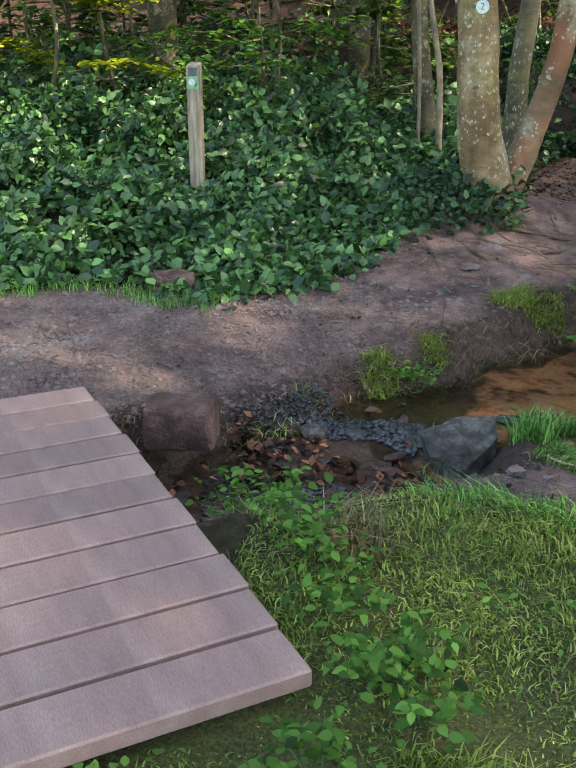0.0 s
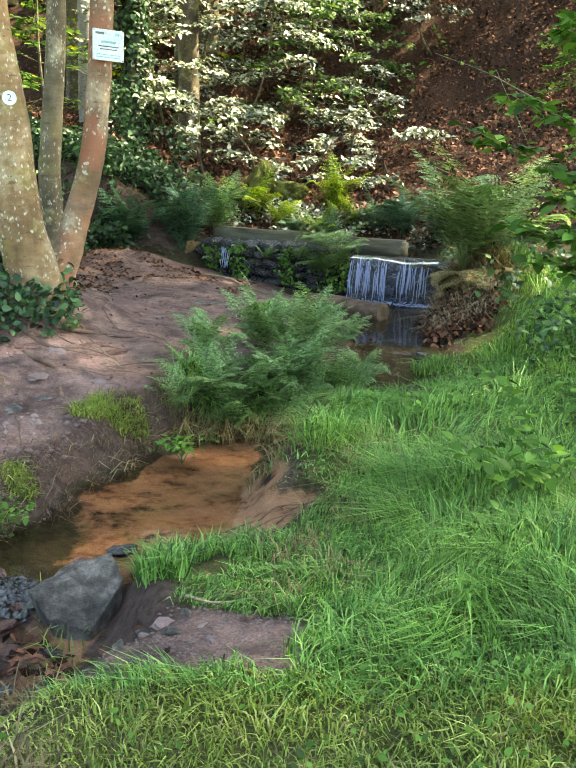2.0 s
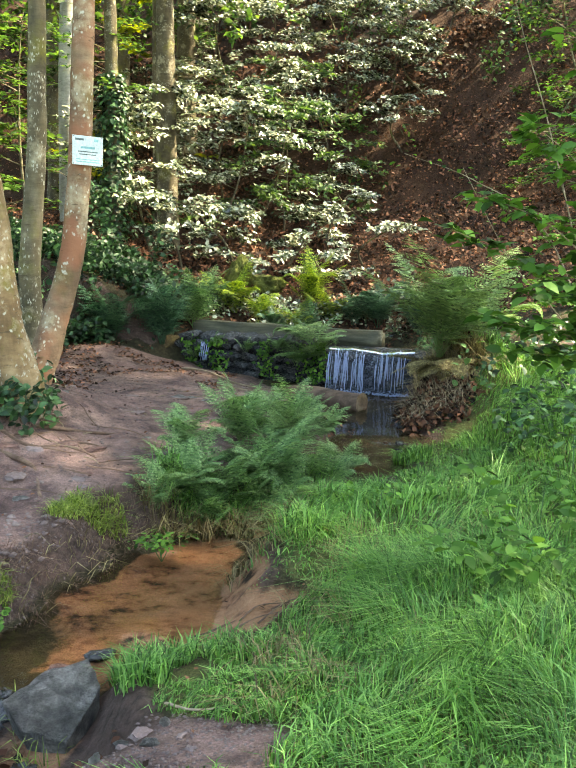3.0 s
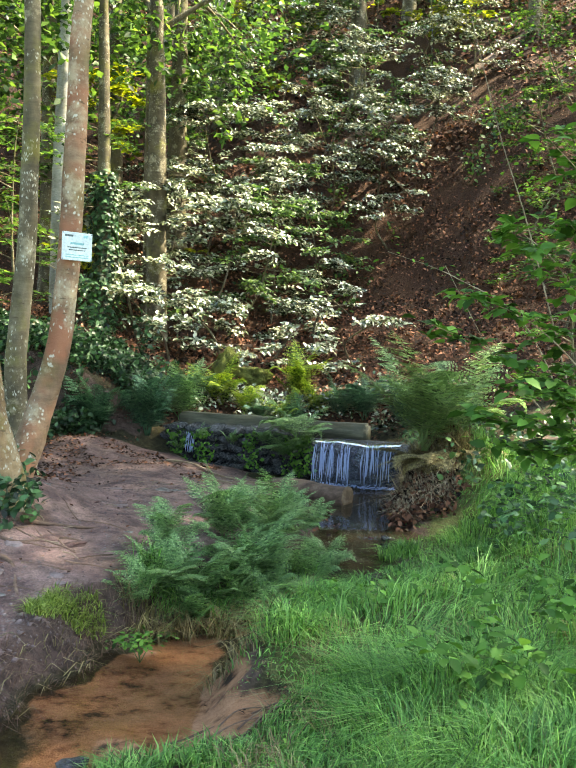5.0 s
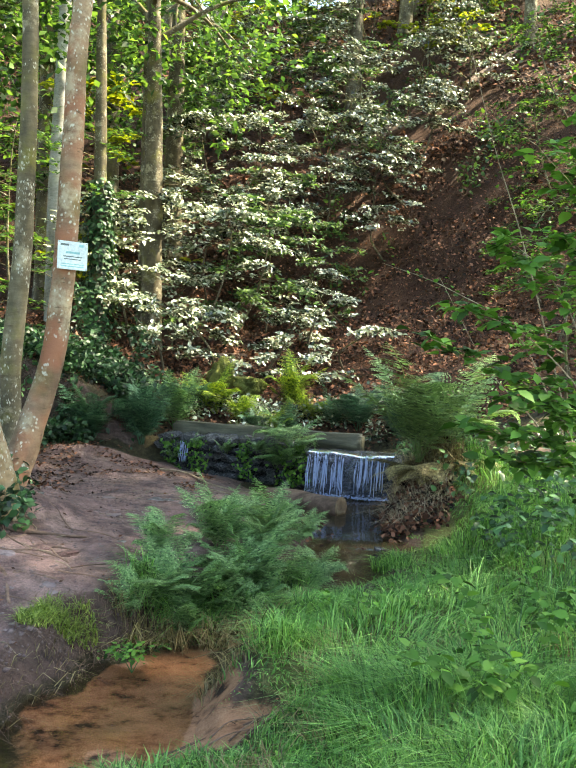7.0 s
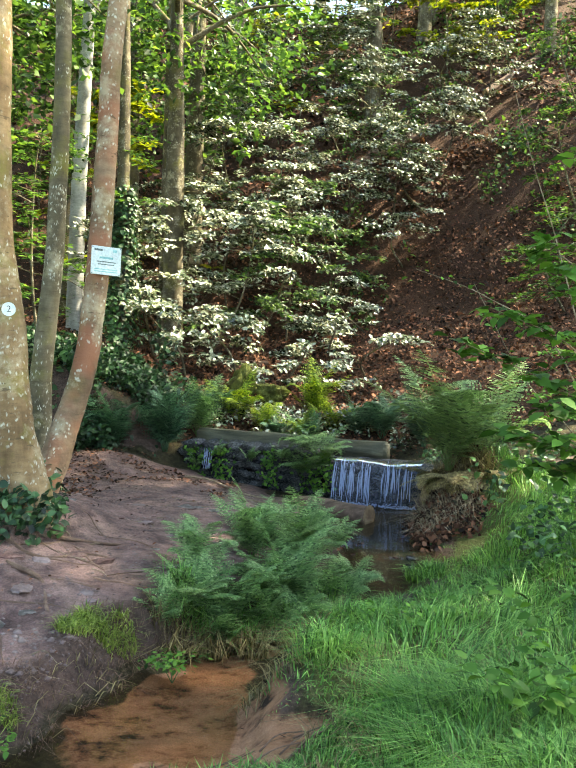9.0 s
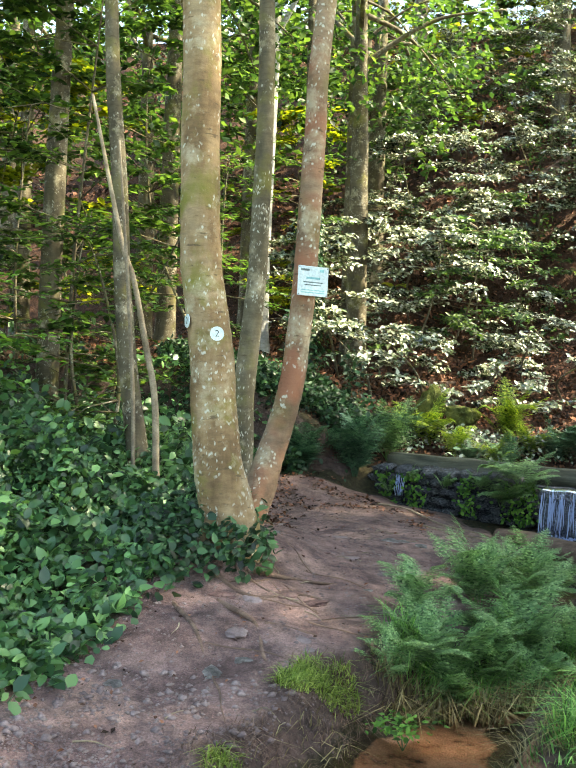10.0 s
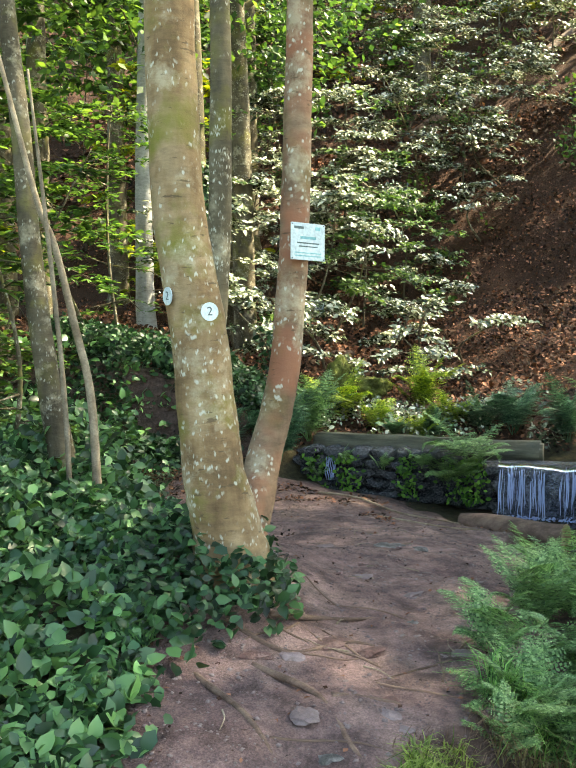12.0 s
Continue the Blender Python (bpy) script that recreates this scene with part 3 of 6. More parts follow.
# ---- waymark post ----
def waymark_post():
    x, y = -3.72, 4.74
    g = float(land(x, y))
    base = tagged(new("waymark_post"), "weathered square timber waymark post among brambles", "post")
    base.matrix_world = pose(x, y, g - 0.05, 0.6, 0, 22)
    top = 1.27 - g + 0.05
    bm = box_bm(0.092, 0.092, top, 0.006)
    for v in bm.verts:
        v.co.z += top / 2
        if v.co.z > top * 0.9:
            v.co.z += v.co.y * 0.28
    part("post", bm, TIMBER, base, smooth=False)
    bm = box_bm(0.080, 0.006, 0.085, 0.002)
    bmesh.ops.translate(bm, vec=(0.004, -0.0495, top - 0.125), verts=bm.verts)
    plate = part("plate", bm, GREEN_PLATE, base, "pale green waymark plate", False)
    bm = bmesh.new()
    bmesh.ops.create_cone(bm, cap_ends=True, segments=20, radius1=0.022, radius2=0.022, depth=0.003)
    bmesh.ops.rotate(bm, cent=(0, 0, 0), matrix=Matrix.Rotation(radians(90), 3, "X"), verts=bm.verts)
    bmesh.ops.translate(bm, vec=(-0.004, -0.0545, top - 0.118), verts=bm.verts)
    part("emblem", bm, SIGN_WHITE, plate, "white round emblem", False)
    bm = box_bm(0.030, 0.003, 0.008, 0)
    bmesh.ops.rotate(bm, cent=(0, 0, 0), matrix=Matrix.Rotation(radians(-50), 3, "Y"), verts=bm.verts)
    bmesh.ops.translate(bm, vec=(0.026, -0.0545, top - 0.140), verts=bm.verts)
    part("arrow", bm, INK, plate, "dark arrow", False)
    bm = box_bm(0.062, 0.005, 0.05, 0.002)
    bmesh.ops.translate(bm, vec=(0.004, -0.0485, top - 0.050), verts=bm.verts)
    part("upper_plate", bm, INK, base, "dark grey plate", False)


waymark_post()


# ---- stones ----
def rock_bm(size, seed, cuts=3, rough=0.16, flat=0.0, square=0.45, chip=0.35):
    bm = bmesh.new()
    bmesh.ops.create_icosphere(bm, subdivisions=cuts, radius=1)
    off = Vector((seed * 3.7, seed * 1.9, seed * 5.1))
    for v in bm.verts:
        c = v.co.copy()
        k = max(abs(c.x), abs(c.y), abs(c.z))
        c = c.lerp(c / k * 0.8, square)
        cell = noise.cell_vector(c * 1.9 + off) - Vector((0.5, 0.5, 0.5))
        c *= 1 + rough * (noise.noise(c * 1.3 + off) * 1.6 + noise.noise(c * 4 + off) * 0.5 + noise.noise(c * 11 + off) * 0.22)
        c += cell * rough * chip
        if flat and c.z > flat:
            c.z = flat + (c.z - flat) * 0.15
        v.co = (c.x * size[0], c.y * size[1], c.z * size[2])
    return bm


def hull_bm(size, seed, n=26):
    """An angular rock: the hull of scattered points, with broken edges and fine relief."""
    r = np.random.default_rng(seed)
    bm = bmesh.new()
    for _ in range(n):
        v = r.normal(0, 1, 3)
        v /= np.linalg.norm(v)
        v = np.sign(v) * np.abs(v) ** 0.75
        bm.verts.new(v * r.uniform(0.85, 1.1) * np.array(size))
    got = bmesh.ops.convex_hull(bm, input=bm.verts)
    bmesh.ops.delete(bm, geom=list({g for g in got["geom_interior"] + got["geom_unused"] if isinstance(g, bmesh.types.BMVert)}), context="VERTS")
    bmesh.ops.bevel(bm, geom=bm.edges, offset=min(size) * 0.07, segments=1, affect="EDGES")
    bmesh.ops.triangulate(bm, faces=bm.faces)
    bmesh.ops.subdivide_edges(bm, edges=bm.edges, cuts=2, use_grid_fill=True)
    for v in bm.verts:
        q = v.co / min(size)
        v.co += v.co.normalized() * min(size) * (0.05 * noise.noise(q * 2.5 + Vector((seed, 0, 0))) + 0.035 * noise.noise(q * 7))
    return bm


def angular(name, label, x, y, z, size, mat, seed, turn=0, tilt=(0, 0), n=26):
    ob = new(name, mesh_of(name, hull_bm(size, seed, n), mat))
    ob.matrix_world = pose(x, y, z, tilt[0], tilt[1], turn)
    return tagged(ob, label, "rock")


def stone(name, label, x, y, z, size, mat, seed, turn=0, tilt=(0, 0), cuts=3, rough=0.16, flat=0.0, square=0.45, chip=0.35):
    ob = new(name, mesh_of(name, rock_bm(size, seed, cuts, rough, flat, square, chip), mat))
    ob.matrix_world = pose(x, y, z, tilt[0], tilt[1], turn)
    return tagged(ob, label, "rock")


def slab_boulder():
    """A tilted broken slab: flat top with a ragged outline, sides falling inwards."""
    rim = [(-.19, -.04, -.01), (-.08, .11, .03), (.07, .18, .055), (.155, .03, .01), (.075, -.185, -.085), (-.09, -.15, -.055)]
    bm = bmesh.new()
    for k, (x, y, z) in enumerate(rim):
        bm.verts.new((x, y, z))
        bm.verts.new((x * 0.80 + 0.015, y * 0.78, -0.20))
    got = bmesh.ops.convex_hull(bm, input=bm.verts)
    bmesh.ops.delete(bm, geom=list({g for g in got["geom_interior"] + got["geom_unused"] if isinstance(g, bmesh.types.BMVert)}), context="VERTS")
    bmesh.ops.bevel(bm, geom=bm.edges, offset=0.004, segments=1, affect="EDGES")
    bmesh.ops.triangulate(bm, faces=bm.faces)
    for _ in range(2):
        bmesh.ops.subdivide_edges(bm, edges=[e for e in bm.edges if e.calc_length() > 0.02], cuts=1, use_grid_fill=True)
        bmesh.ops.triangulate(bm, faces=bm.faces)
    for v in bm.verts:
        q = v.co * 9
        v.co += (noise.cell_vector(v.co * 15) - Vector((0.5, 0.5, 0.5))) * 0.012 + Vector((noise.noise(q), noise.noise(q + Vector((7, 0, 0))), noise.noise(q + Vector((0, 7, 0))))) * 0.010
    ob = new("boulder", mesh_of("boulder", bm, GREY_ROCK))
    ob.matrix_world = pose(-0.815, 2.755, -0.135, 0, 0, 0) @ Matrix.Scale(0.92, 4)
    tagged(ob, "dark grey angular boulder lying in the brook", "rock")


slab_boulder()


def squared_block():
    bm = box_bm(0.27, 0.19, 0.17, 0.010)
    for _ in range(3):
        bmesh.ops.subdivide_edges(bm, edges=[e for e in bm.edges if e.calc_length() > 0.03], cuts=1, use_grid_fill=True)
    for v in bm.verts:
        q = v.co * 8
        v.co += Vector((noise.noise(q), noise.noise(q + Vector((7, 0, 0))), noise.noise(q + Vector((0, 7, 0))))) * 0.016 + v.co.normalized() * 0.006 * noise.noise(q * 4)
    ob = new("sandstone_block", mesh_of("sandstone_block", bm, RED_ROCK))
    ob.matrix_world = pose(-1.71, 2.08, -0.045, 3, -2, 24)
    tagged(ob, "reddish squared sandstone block at the bridge end", "rock")


squared_block()
stone("pale_stone", "small pale grey stone at the water's edge", -1.45, 2.64, -0.225, (0.06, 0.042, 0.036), GREY_ROCK, 8, 10, (0, 0), 2)
stone("bank_stone", "brown stone half hidden under brambles", -2.92, 3.50, 0.06, (0.15, 0.11, 0.10), RED_ROCK, 11, 30)
for i in range(60):
    y = rng.uniform(1.7, 3.3) if i < 46 else rng.uniform(5, 9)
    k = np.argmin(np.abs(BROOK[:, 1] - y))
    side = rng.choice([-1, 1]) * rng.uniform(0.1, 0.46)
    x = BROOK[k, 0] + side * BROOK[k, 2]
    s = rng.uniform(0.015, 0.055)
    ob = stone("stream_stone", "small wet stone in the brook", x, y, float(land(x, y)) + s * 0.25, (s * 1.2, s * 0.8, s * 0.45), (WET_ROCK, RED_ROCK, WET_ROCK)[i % 3], 20 + i, rng.uniform(0, 360), (20, 10), 2, 0.3, 0, 0.6, 0.9)
    tagged(ob, group="stones in the brook")
for k, (x, y, s) in enumerate(((-0.52, 2.40, .026), (-0.46, 2.36, .03), (-0.40, 2.40, .022), (-0.50, 2.29, .02), (-0.42, 2.26, .024), (-0.34, 2.31, .016), (-0.56, 2.20, .022), (-0.30, 2.22, .014), (-0.82, 2.28, .04), (-0.74, 2.20, .045), (-0.90, 2.20, .035), (-0.70, 2.32, .03), (-0.86, 2.10, .04), (-1.62, 2.50, .04))):
    ob = stone("stream_stone", "small stone on the stream bank", x, y, float(land(x, y)) + s * 0.3, (s * 1.2, s * 0.8, s * 0.45), (GREY_ROCK, GRAVEL)[k % 2], 60 + k, k * 47, (10, 5), 2, 0.3, 0, 0.6, 0.9)
    tagged(ob, group="stones in the brook")

# ---- weir, fallen log, waterfall ----
WEIR_A, WEIR_B = Vector((-1.52, 11.55, 0)), Vector((1.45, 10.05, 0))


def weir():
    wall = tagged(new("weir_wall"), "low weir wall of dark wet mossy stones", "wall")
    wall.matrix_world = pose(WEIR_A.x, WEIR_A.y, 0, 0, 0, math.degrees(math.atan2(WEIR_B.y - WEIR_A.y, WEIR_B.x - WEIR_A.x)))
    long = (WEIR_B - WEIR_A).length
    kinds = [mesh_of("stone", rock_bm((1, 1, 1), 90 + i, 2, 0.2), WET_ROCK) for i in range(6)]
    for row in range(5):
        x = -0.1 - (row % 2) * 0.1
        while x < long + 0.1:
            w = rng.uniform(0.16, 0.34)
            if row < 4 or x < 1.75:
                child("stone", kinds[rng.integers(6)], wall, pose(x + w / 2, 0.10 + rng.normal(0, 0.02), -0.20 + row * 0.115, *rng.uniform(-12, 12, 3)) @ Matrix.Diagonal((w * 0.56, 0.17, 0.075, 1)))
            x += w
    bm = box_bm(long, 0.25, 0.6, 0.01)
    bmesh.ops.translate(bm, vec=(long / 2, 0.27, -0.08), verts=bm.verts)
    part("core", bm, WET_ROCK, wall, smooth=False)
    beam = tagged(new("weir_beam"), "weathered grey squared timber beam on the weir", "beam")
    beam.matrix_world = pose(-1.40, 11.72, 0.325, 0, 1.0, math.degrees(math.atan2(10.86 - 11.72, 0.98 + 1.40)))
    bm = bmesh.new()
    bmesh.ops.create_cube(bm, size=1)
    bmesh.ops.scale(bm, vec=(2.55, 0.28, 0.24), verts=bm.verts)
    bmesh.ops.bevel(bm, geom=bm.edges, offset=0.03, segments=2, affect="EDGES")
    bmesh.ops.subdivide_edges(bm, edges=[e for e in bm.edges if abs(e.verts[0].co.x - e.verts[1].co.x) > 0.5], cuts=14)
    for v in bm.verts:
        v.co.x += 1.275
        v.co += Vector((0, noise.noise(v.co * 2.2), noise.noise(v.co * 2.7 + Vector((3, 3, 3))))) * 0.014
    part("timber", bm, WET_TIMBER, beam)


weir()


def waterfall():
    fall = tagged(new("waterfall"), "small white waterfall spilling over dark stones", "waterfall")
    fall.matrix_world = pose(0.30, 9.86, 0, 0, 0, -20)
    wide, top, low = 0.98, 0.30, -0.19
    ledge = [mesh_of("stone", rock_bm((1, 1, 1), 110 + i, 2, 0.22), WET_ROCK) for i in range(4)]
    for row in range(4):
        for i in range(5):
            child("stone", ledge[(i + row) % 4], fall, pose(0.06 + i * 0.22 + 0.08 * (row % 2), 0.16 + 0.03 * row + rng.normal(0, 0.02), -0.20 + row * 0.13, *rng.uniform(-14, 14, 3)) @ Matrix.Diagonal((0.15, 0.16, 0.085, 1)))
    nx, ny = 40, 14
    u, v = np.meshgrid(np.linspace(0, 1, nx), np.linspace(0, 1, ny))
    lip = 0.015 * wobble(u * 2, u * 0, 0.4)
    X = u * wide
    Y = np.where(v < 0.2, 0.25 - v * 1.1, 0.03 - 0.10 * np.sqrt(np.maximum(v - 0.2, 0))) + 0.02 * wobble(u * 5, v, 0.5)
    Z = np.where(v < 0.2, top + lip, top + lip - (v - 0.2) / 0.8 * (top - low))
    i = (np.arange(ny - 1)[:, None] * nx + np.arange(nx - 1)[None]).ravel()
    child("sheet", mesh_np("sheet", np.stack([X, Y, Z], -1).reshape(-1, 3), np.stack([i, i + 1, i + nx + 1, i + nx], 1), FALLING, True), fall, None, "thin clear falling water")
    for k in range(84):
        x = float(np.clip(rng.choice([0.05, 0.14, 0.22, 0.36, 0.42, 0.63, 0.72, 0.83]) + rng.normal(0, 0.024), 0.01, wide - 0.01))
        if 0.47 < x < 0.58 and k % 3:
            continue
        a, b = rng.uniform(0, 0.3), rng.uniform(0.6, 1.0)
        t = np.linspace(a, b, 9)
        pts = np.stack([x + 0.004 * np.sin(t * 9 + k) + 0.012 * t * rng.normal(), -0.015 - 0.13 * np.sqrt(t) + 0 * t, top + 0.01 - t * (top - low)], 1)
        rad = (0.0015 + 0.006 * rng.uniform(0, 1) ** 2) * np.sin(np.pi * np.linspace(0.08, 0.95, 9)) ** 0.5
        V, F = tube(pts, rad, 5, 0.2)
        child("strand", mesh_np("strand", V, F, STRAND, True), fall)
    pos = np.stack([rng.uniform(0.05, wide - 0.02, 260), -0.15 + rng.normal(0, 0.035, 260), np.full(260, low + 0.012) + np.abs(rng.normal(0, 0.012, 260))], 1)
    V, F = spread(PEB_V, PEB_F, pos, frames(jitter_normals(260, 0.3), rng.uniform(0, 6, 260)), rng.uniform(0.006, 0.018, 260))
    child("foam", mesh_np("foam", V, F, STRAND, True), fall, None, "white foam at the foot")["kind"] = "stuff"
    t = np.linspace(0, 1, 6)
    rill = tagged(new("rill"), "thin trickle of water at the weir's end", "waterfall")
    rill.matrix_world = pose(-1.30, 11.34, 0)
    for k in range(6):
        pts = np.stack([0.018 * k + 0.01 * np.sin(t * 7 + k), -0.02 - 0.07 * t, 0.22 - 0.26 * t], 1)
        V, F = tube(pts, 0.007 * np.sin(np.pi * np.linspace(0.1, 0.9, 6)), 5, 0.2)
        child("strand", mesh_np("strand", V, F, STRAND, True), rill)


waterfall()


def lying_log(name, label, a, b, r0, r1, mat, ends=True):
    a, b = Vector(a), Vector(b)
    base = tagged(new(name), label, "log")
    base.location = a
    d = b - a
    t = np.linspace(0, 1, 14)
    pts = np.outer(t, d) + np.stack([0.01 * np.sin(t * 6), 0 * t, 0.012 * np.sin(t * 5)], 1)
    V, F = tube(pts, r0 + (r1 - r0) * t, 16, 0.05, False)
    child("stem", mesh_np("stem", V, F, mat, True), base)
    if ends:
        for p, n, r in ((Vector((0, 0, 0)), -d, r0), (d, d, r1)):
            bm = bmesh.new()
            bmesh.ops.create_circle(bm, cap_ends=True, segments=16, radius=r * 0.98)
            m = n.to_track_quat("Z", "Y").to_matrix().to_4x4()
            bmesh.ops.transform(bm, matrix=Matrix.Translation(p - n.normalized() * 0.004) @ m, verts=bm.verts)
            part("cut_end", bm, CUT_WOOD, base, "pale sawn end", False)
    return base


lying_log("fallen_log", "short reddish-brown log lying at the pool's edge", (-0.13, 9.32, -0.145), (0.61, 8.70, -0.135), 0.095, 0.105, LOG_BARK)
lying_log("hillside_log", "grey log with a pale sawn end on the slope", (2.35, 8.55, 0.42), (4.2, 9.0, 0.72), 0.07, 0.08, LOG_BARK)


# ---- trees ----
def limb(points, radii, ring=10, rough=0.04):
    line = smooth_line([(*p, r) for p, r in zip(points, radii)], 8)
    return tube(line[:, :3], line[:, 3], ring, rough)


def leaf_sprays(starts, ends, per, size, lift=0.25, jitter=0.35, shape="leaf", width=0.35, facing=(0, 0, 0)):
    """Leaves in flat sprays along twigs from starts to ends."""
    n = len(starts)
    t = rng.uniform(0.15, 1.0, (n, per))
    d = ends - starts
    side = np.cross(d, [0, 0, 1.0])
    ln = np.linalg.norm(d, axis=1)
    side /= np.linalg.norm(side, axis=1, keepdims=True) + 1e-6
    w = rng.uniform(-1, 1, (n, per)) * width * ln[:, None] * (1.1 - t)
    pos = starts[:, None] + d[:, None] * t[..., None] + side[:, None] * w[..., None]
    pos[..., 2] += rng.normal(0, 0.03, (n, per)) * ln[:, None]
    pos = pos.reshape(-1, 3)
    m = len(pos)
    nm = jitter_normals(m, jitter) + np.asarray(facing) + np.repeat(d / (ln[:, None] + 1e-6), per, 0) * lift
    B = frames(nm, rng.uniform(0, 6.3, m))
    tv, tf = {"leaf": (LEAF_V, LEAF_F), "mid": (MID_V, MID_F)}.get(shape, (CARD_V, CARD_F))
    return spread(tv, tf, pos, B, size * rng.uniform(0.6, 1.25, m))


def crown_twigs(centre, radius, n, flat=0.6, reach=0.7):
    """Twigs that fill an uneven crown."""
    u = rng.normal(0, 1, (n, 3))
    u /= np.linalg.norm(u, axis=1, keepdims=True)
    r = rng.uniform(0.25, 1, (n, 1)) ** 0.5
    lumps = 1 + 0.30 * np.sin(u[:, :1] * 5 + centre[0]) * np.cos(u[:, 1:2] * 4 + centre[1])
    st = np.asarray(centre) + u * r * lumps * np.array([radius, radius, radius * flat])
    out = u * np.array([1, 1, 0.35]) + rng.normal(0, 0.35, (n, 3))
    return st, st + out * reach * rng.uniform(0.5, 1.2, (n, 1))


def tree(label, trunk, radii, mat, crown=None, leaf=LEAF_FAR, leaf_size=0.12, twigs=400, per=9, limbs=5, ring=14, flat=0.6, name="tree"):
    base = tagged(new(name), label, "tree")
    o = Vector(trunk[0])
    base.location = o
    P = [tuple(Vector(p) - o) for p in trunk]
    V, F = limb(P, radii, ring, 0.035)
    child("trunk", mesh_np("trunk", V, F, mat, True), base)
    if crown:
        c, r = np.array(crown[:3]) - np.array(o), crown[3]
        top = np.array(P[-1])
        for k in range(limbs):
            a = k * 2.4 + c[0]
            e = c + r * 0.75 * np.array([math.cos(a), math.sin(a), 0.35 * math.sin(k * 1.7)])
            s = top * (0.82 + 0.18 * k / limbs)
            V, F = limb([s, s * 0.5 + e * 0.5 + np.array([0, 0, 0.3]), e], [radii[-1] * 0.6, radii[-1] * 0.35, 0.01], 7)
            child("limb", mesh_np("limb", V, F, mat, True), base)
        st, en = crown_twigs(c, r, twigs, flat, 0.5 + 0.12 * r)
        V, F = leaf_sprays(st, en, per, leaf_size, 0.2, 0.5, "card", 0.5)
        child("crown", mesh_np("crown", V, F, leaf), base)
    return base


tree("stout smooth-barked tree with lichen and trail marks beside the path", [(-1.87, 5.66, 0.10), (-1.875, 5.65, .40), (-1.90, 5.65, .58), (-1.96, 5.64, .88), (-1.99, 5.64, 1.2), (-2.03, 5.66, 1.6), (-2.10, 5.66, 2.05), (-2.13, 5.67, 2.7), (-2.14, 5.68, 3.3), (-2.2, 5.8, 5.5), (-2.1, 6.3, 8.5)],
     [0.21, 0.195, 0.168, 0.148, 0.140, 0.134, 0.126, 0.120, 0.118, 0.11, 0.085], BARK_A, (-2.2, 9.0, 10.6, 2.6), LEAF_FAR, 0.15, 280, 12, 7, 24)
tree("slender reddish tree leaning out over the path, bearing a notice", [(-1.95, 5.88, 0.15), (-1.87, 6.00, .42), (-1.80, 6.09, .62), (-1.745, 6.18, .86), (-1.64, 6.24, 1.27), (-1.60, 6.27, 1.63), (-1.57, 6.28, 2.0), (-1.55, 6.29, 2.47), (-1.53, 6.30, 2.97), (-1.49, 6.32, 3.8), (-1.3, 6.6, 6), (-1.1, 7, 8)],
     [0.15, 0.125, 0.108, 0.094, 0.085, 0.082, 0.080, 0.078, 0.074, 0.068, 0.055, 0.04], BARK_B, (-0.2, 10.4, 9.6, 2.0), LEAF_FAR, 0.14, 260, 12, 6, 20)
tree("slim dark mottled tree with pale lichen spots beside the path", [(-2.10, 6.75, 0.1), (-2.10, 6.77, .9), (-2.09, 6.77, 1.3), (-2.03, 6.79, 2.0), (-2.01, 6.80, 2.6), (-2.00, 6.82, 3.4), (-2.02, 6.85, 4.2), (-2.2, 7.2, 7.5)],
     [0.11, 0.088, 0.080, 0.072, 0.068, 0.062, 0.058, 0.04], BARK_D, (-3.0, 9.4, 9.2, 2.6), LEAF_FAR, 0.14, 260, 12, 5, 16)
tree("slim mottled tree rising out of the brambles", [(-3.22, 7.62, 0.6), (-3.32, 7.63, 1.2), (-3.40, 7.64, 1.85), (-3.45, 7.66, 2.4), (-3.48, 7.67, 2.9), (-3.54, 7.69, 3.5), (-3.60, 7.70, 4.2), (-3.8, 7.9, 7)],
     [0.10, 0.085, 0.078, 0.074, 0.070, 0.066, 0.062, 0.04], BARK_C, (-4.2, 8.6, 8.2, 2.3), LEAF_FAR, 0.13, 500, 11, 5, 14)
tree("thin leaning sapling stem among brambles", [(-2.84, 7.0, 0.5), (-2.88, 7.03, 1.16), (-2.98, 7.05, 1.62), (-3.1, 7.07, 2.12), (-3.22, 7.08, 2.45), (-3.5, 7.1, 3.6)], [0.03, 0.027, 0.025, 0.022, 0.02, 0.012], TWIG, None, ring=9, name="sapling")
tree("thin upright sapling stem among brambles", [(-2.99, 6.9, 0.5), (-3.02, 6.92, 1.2), (-3.10, 6.95, 2.1), (-3.22, 7.0, 3.2)], [0.018, 0.016, 0.014, 0.008], TWIG, None, ring=8, name="sapling")

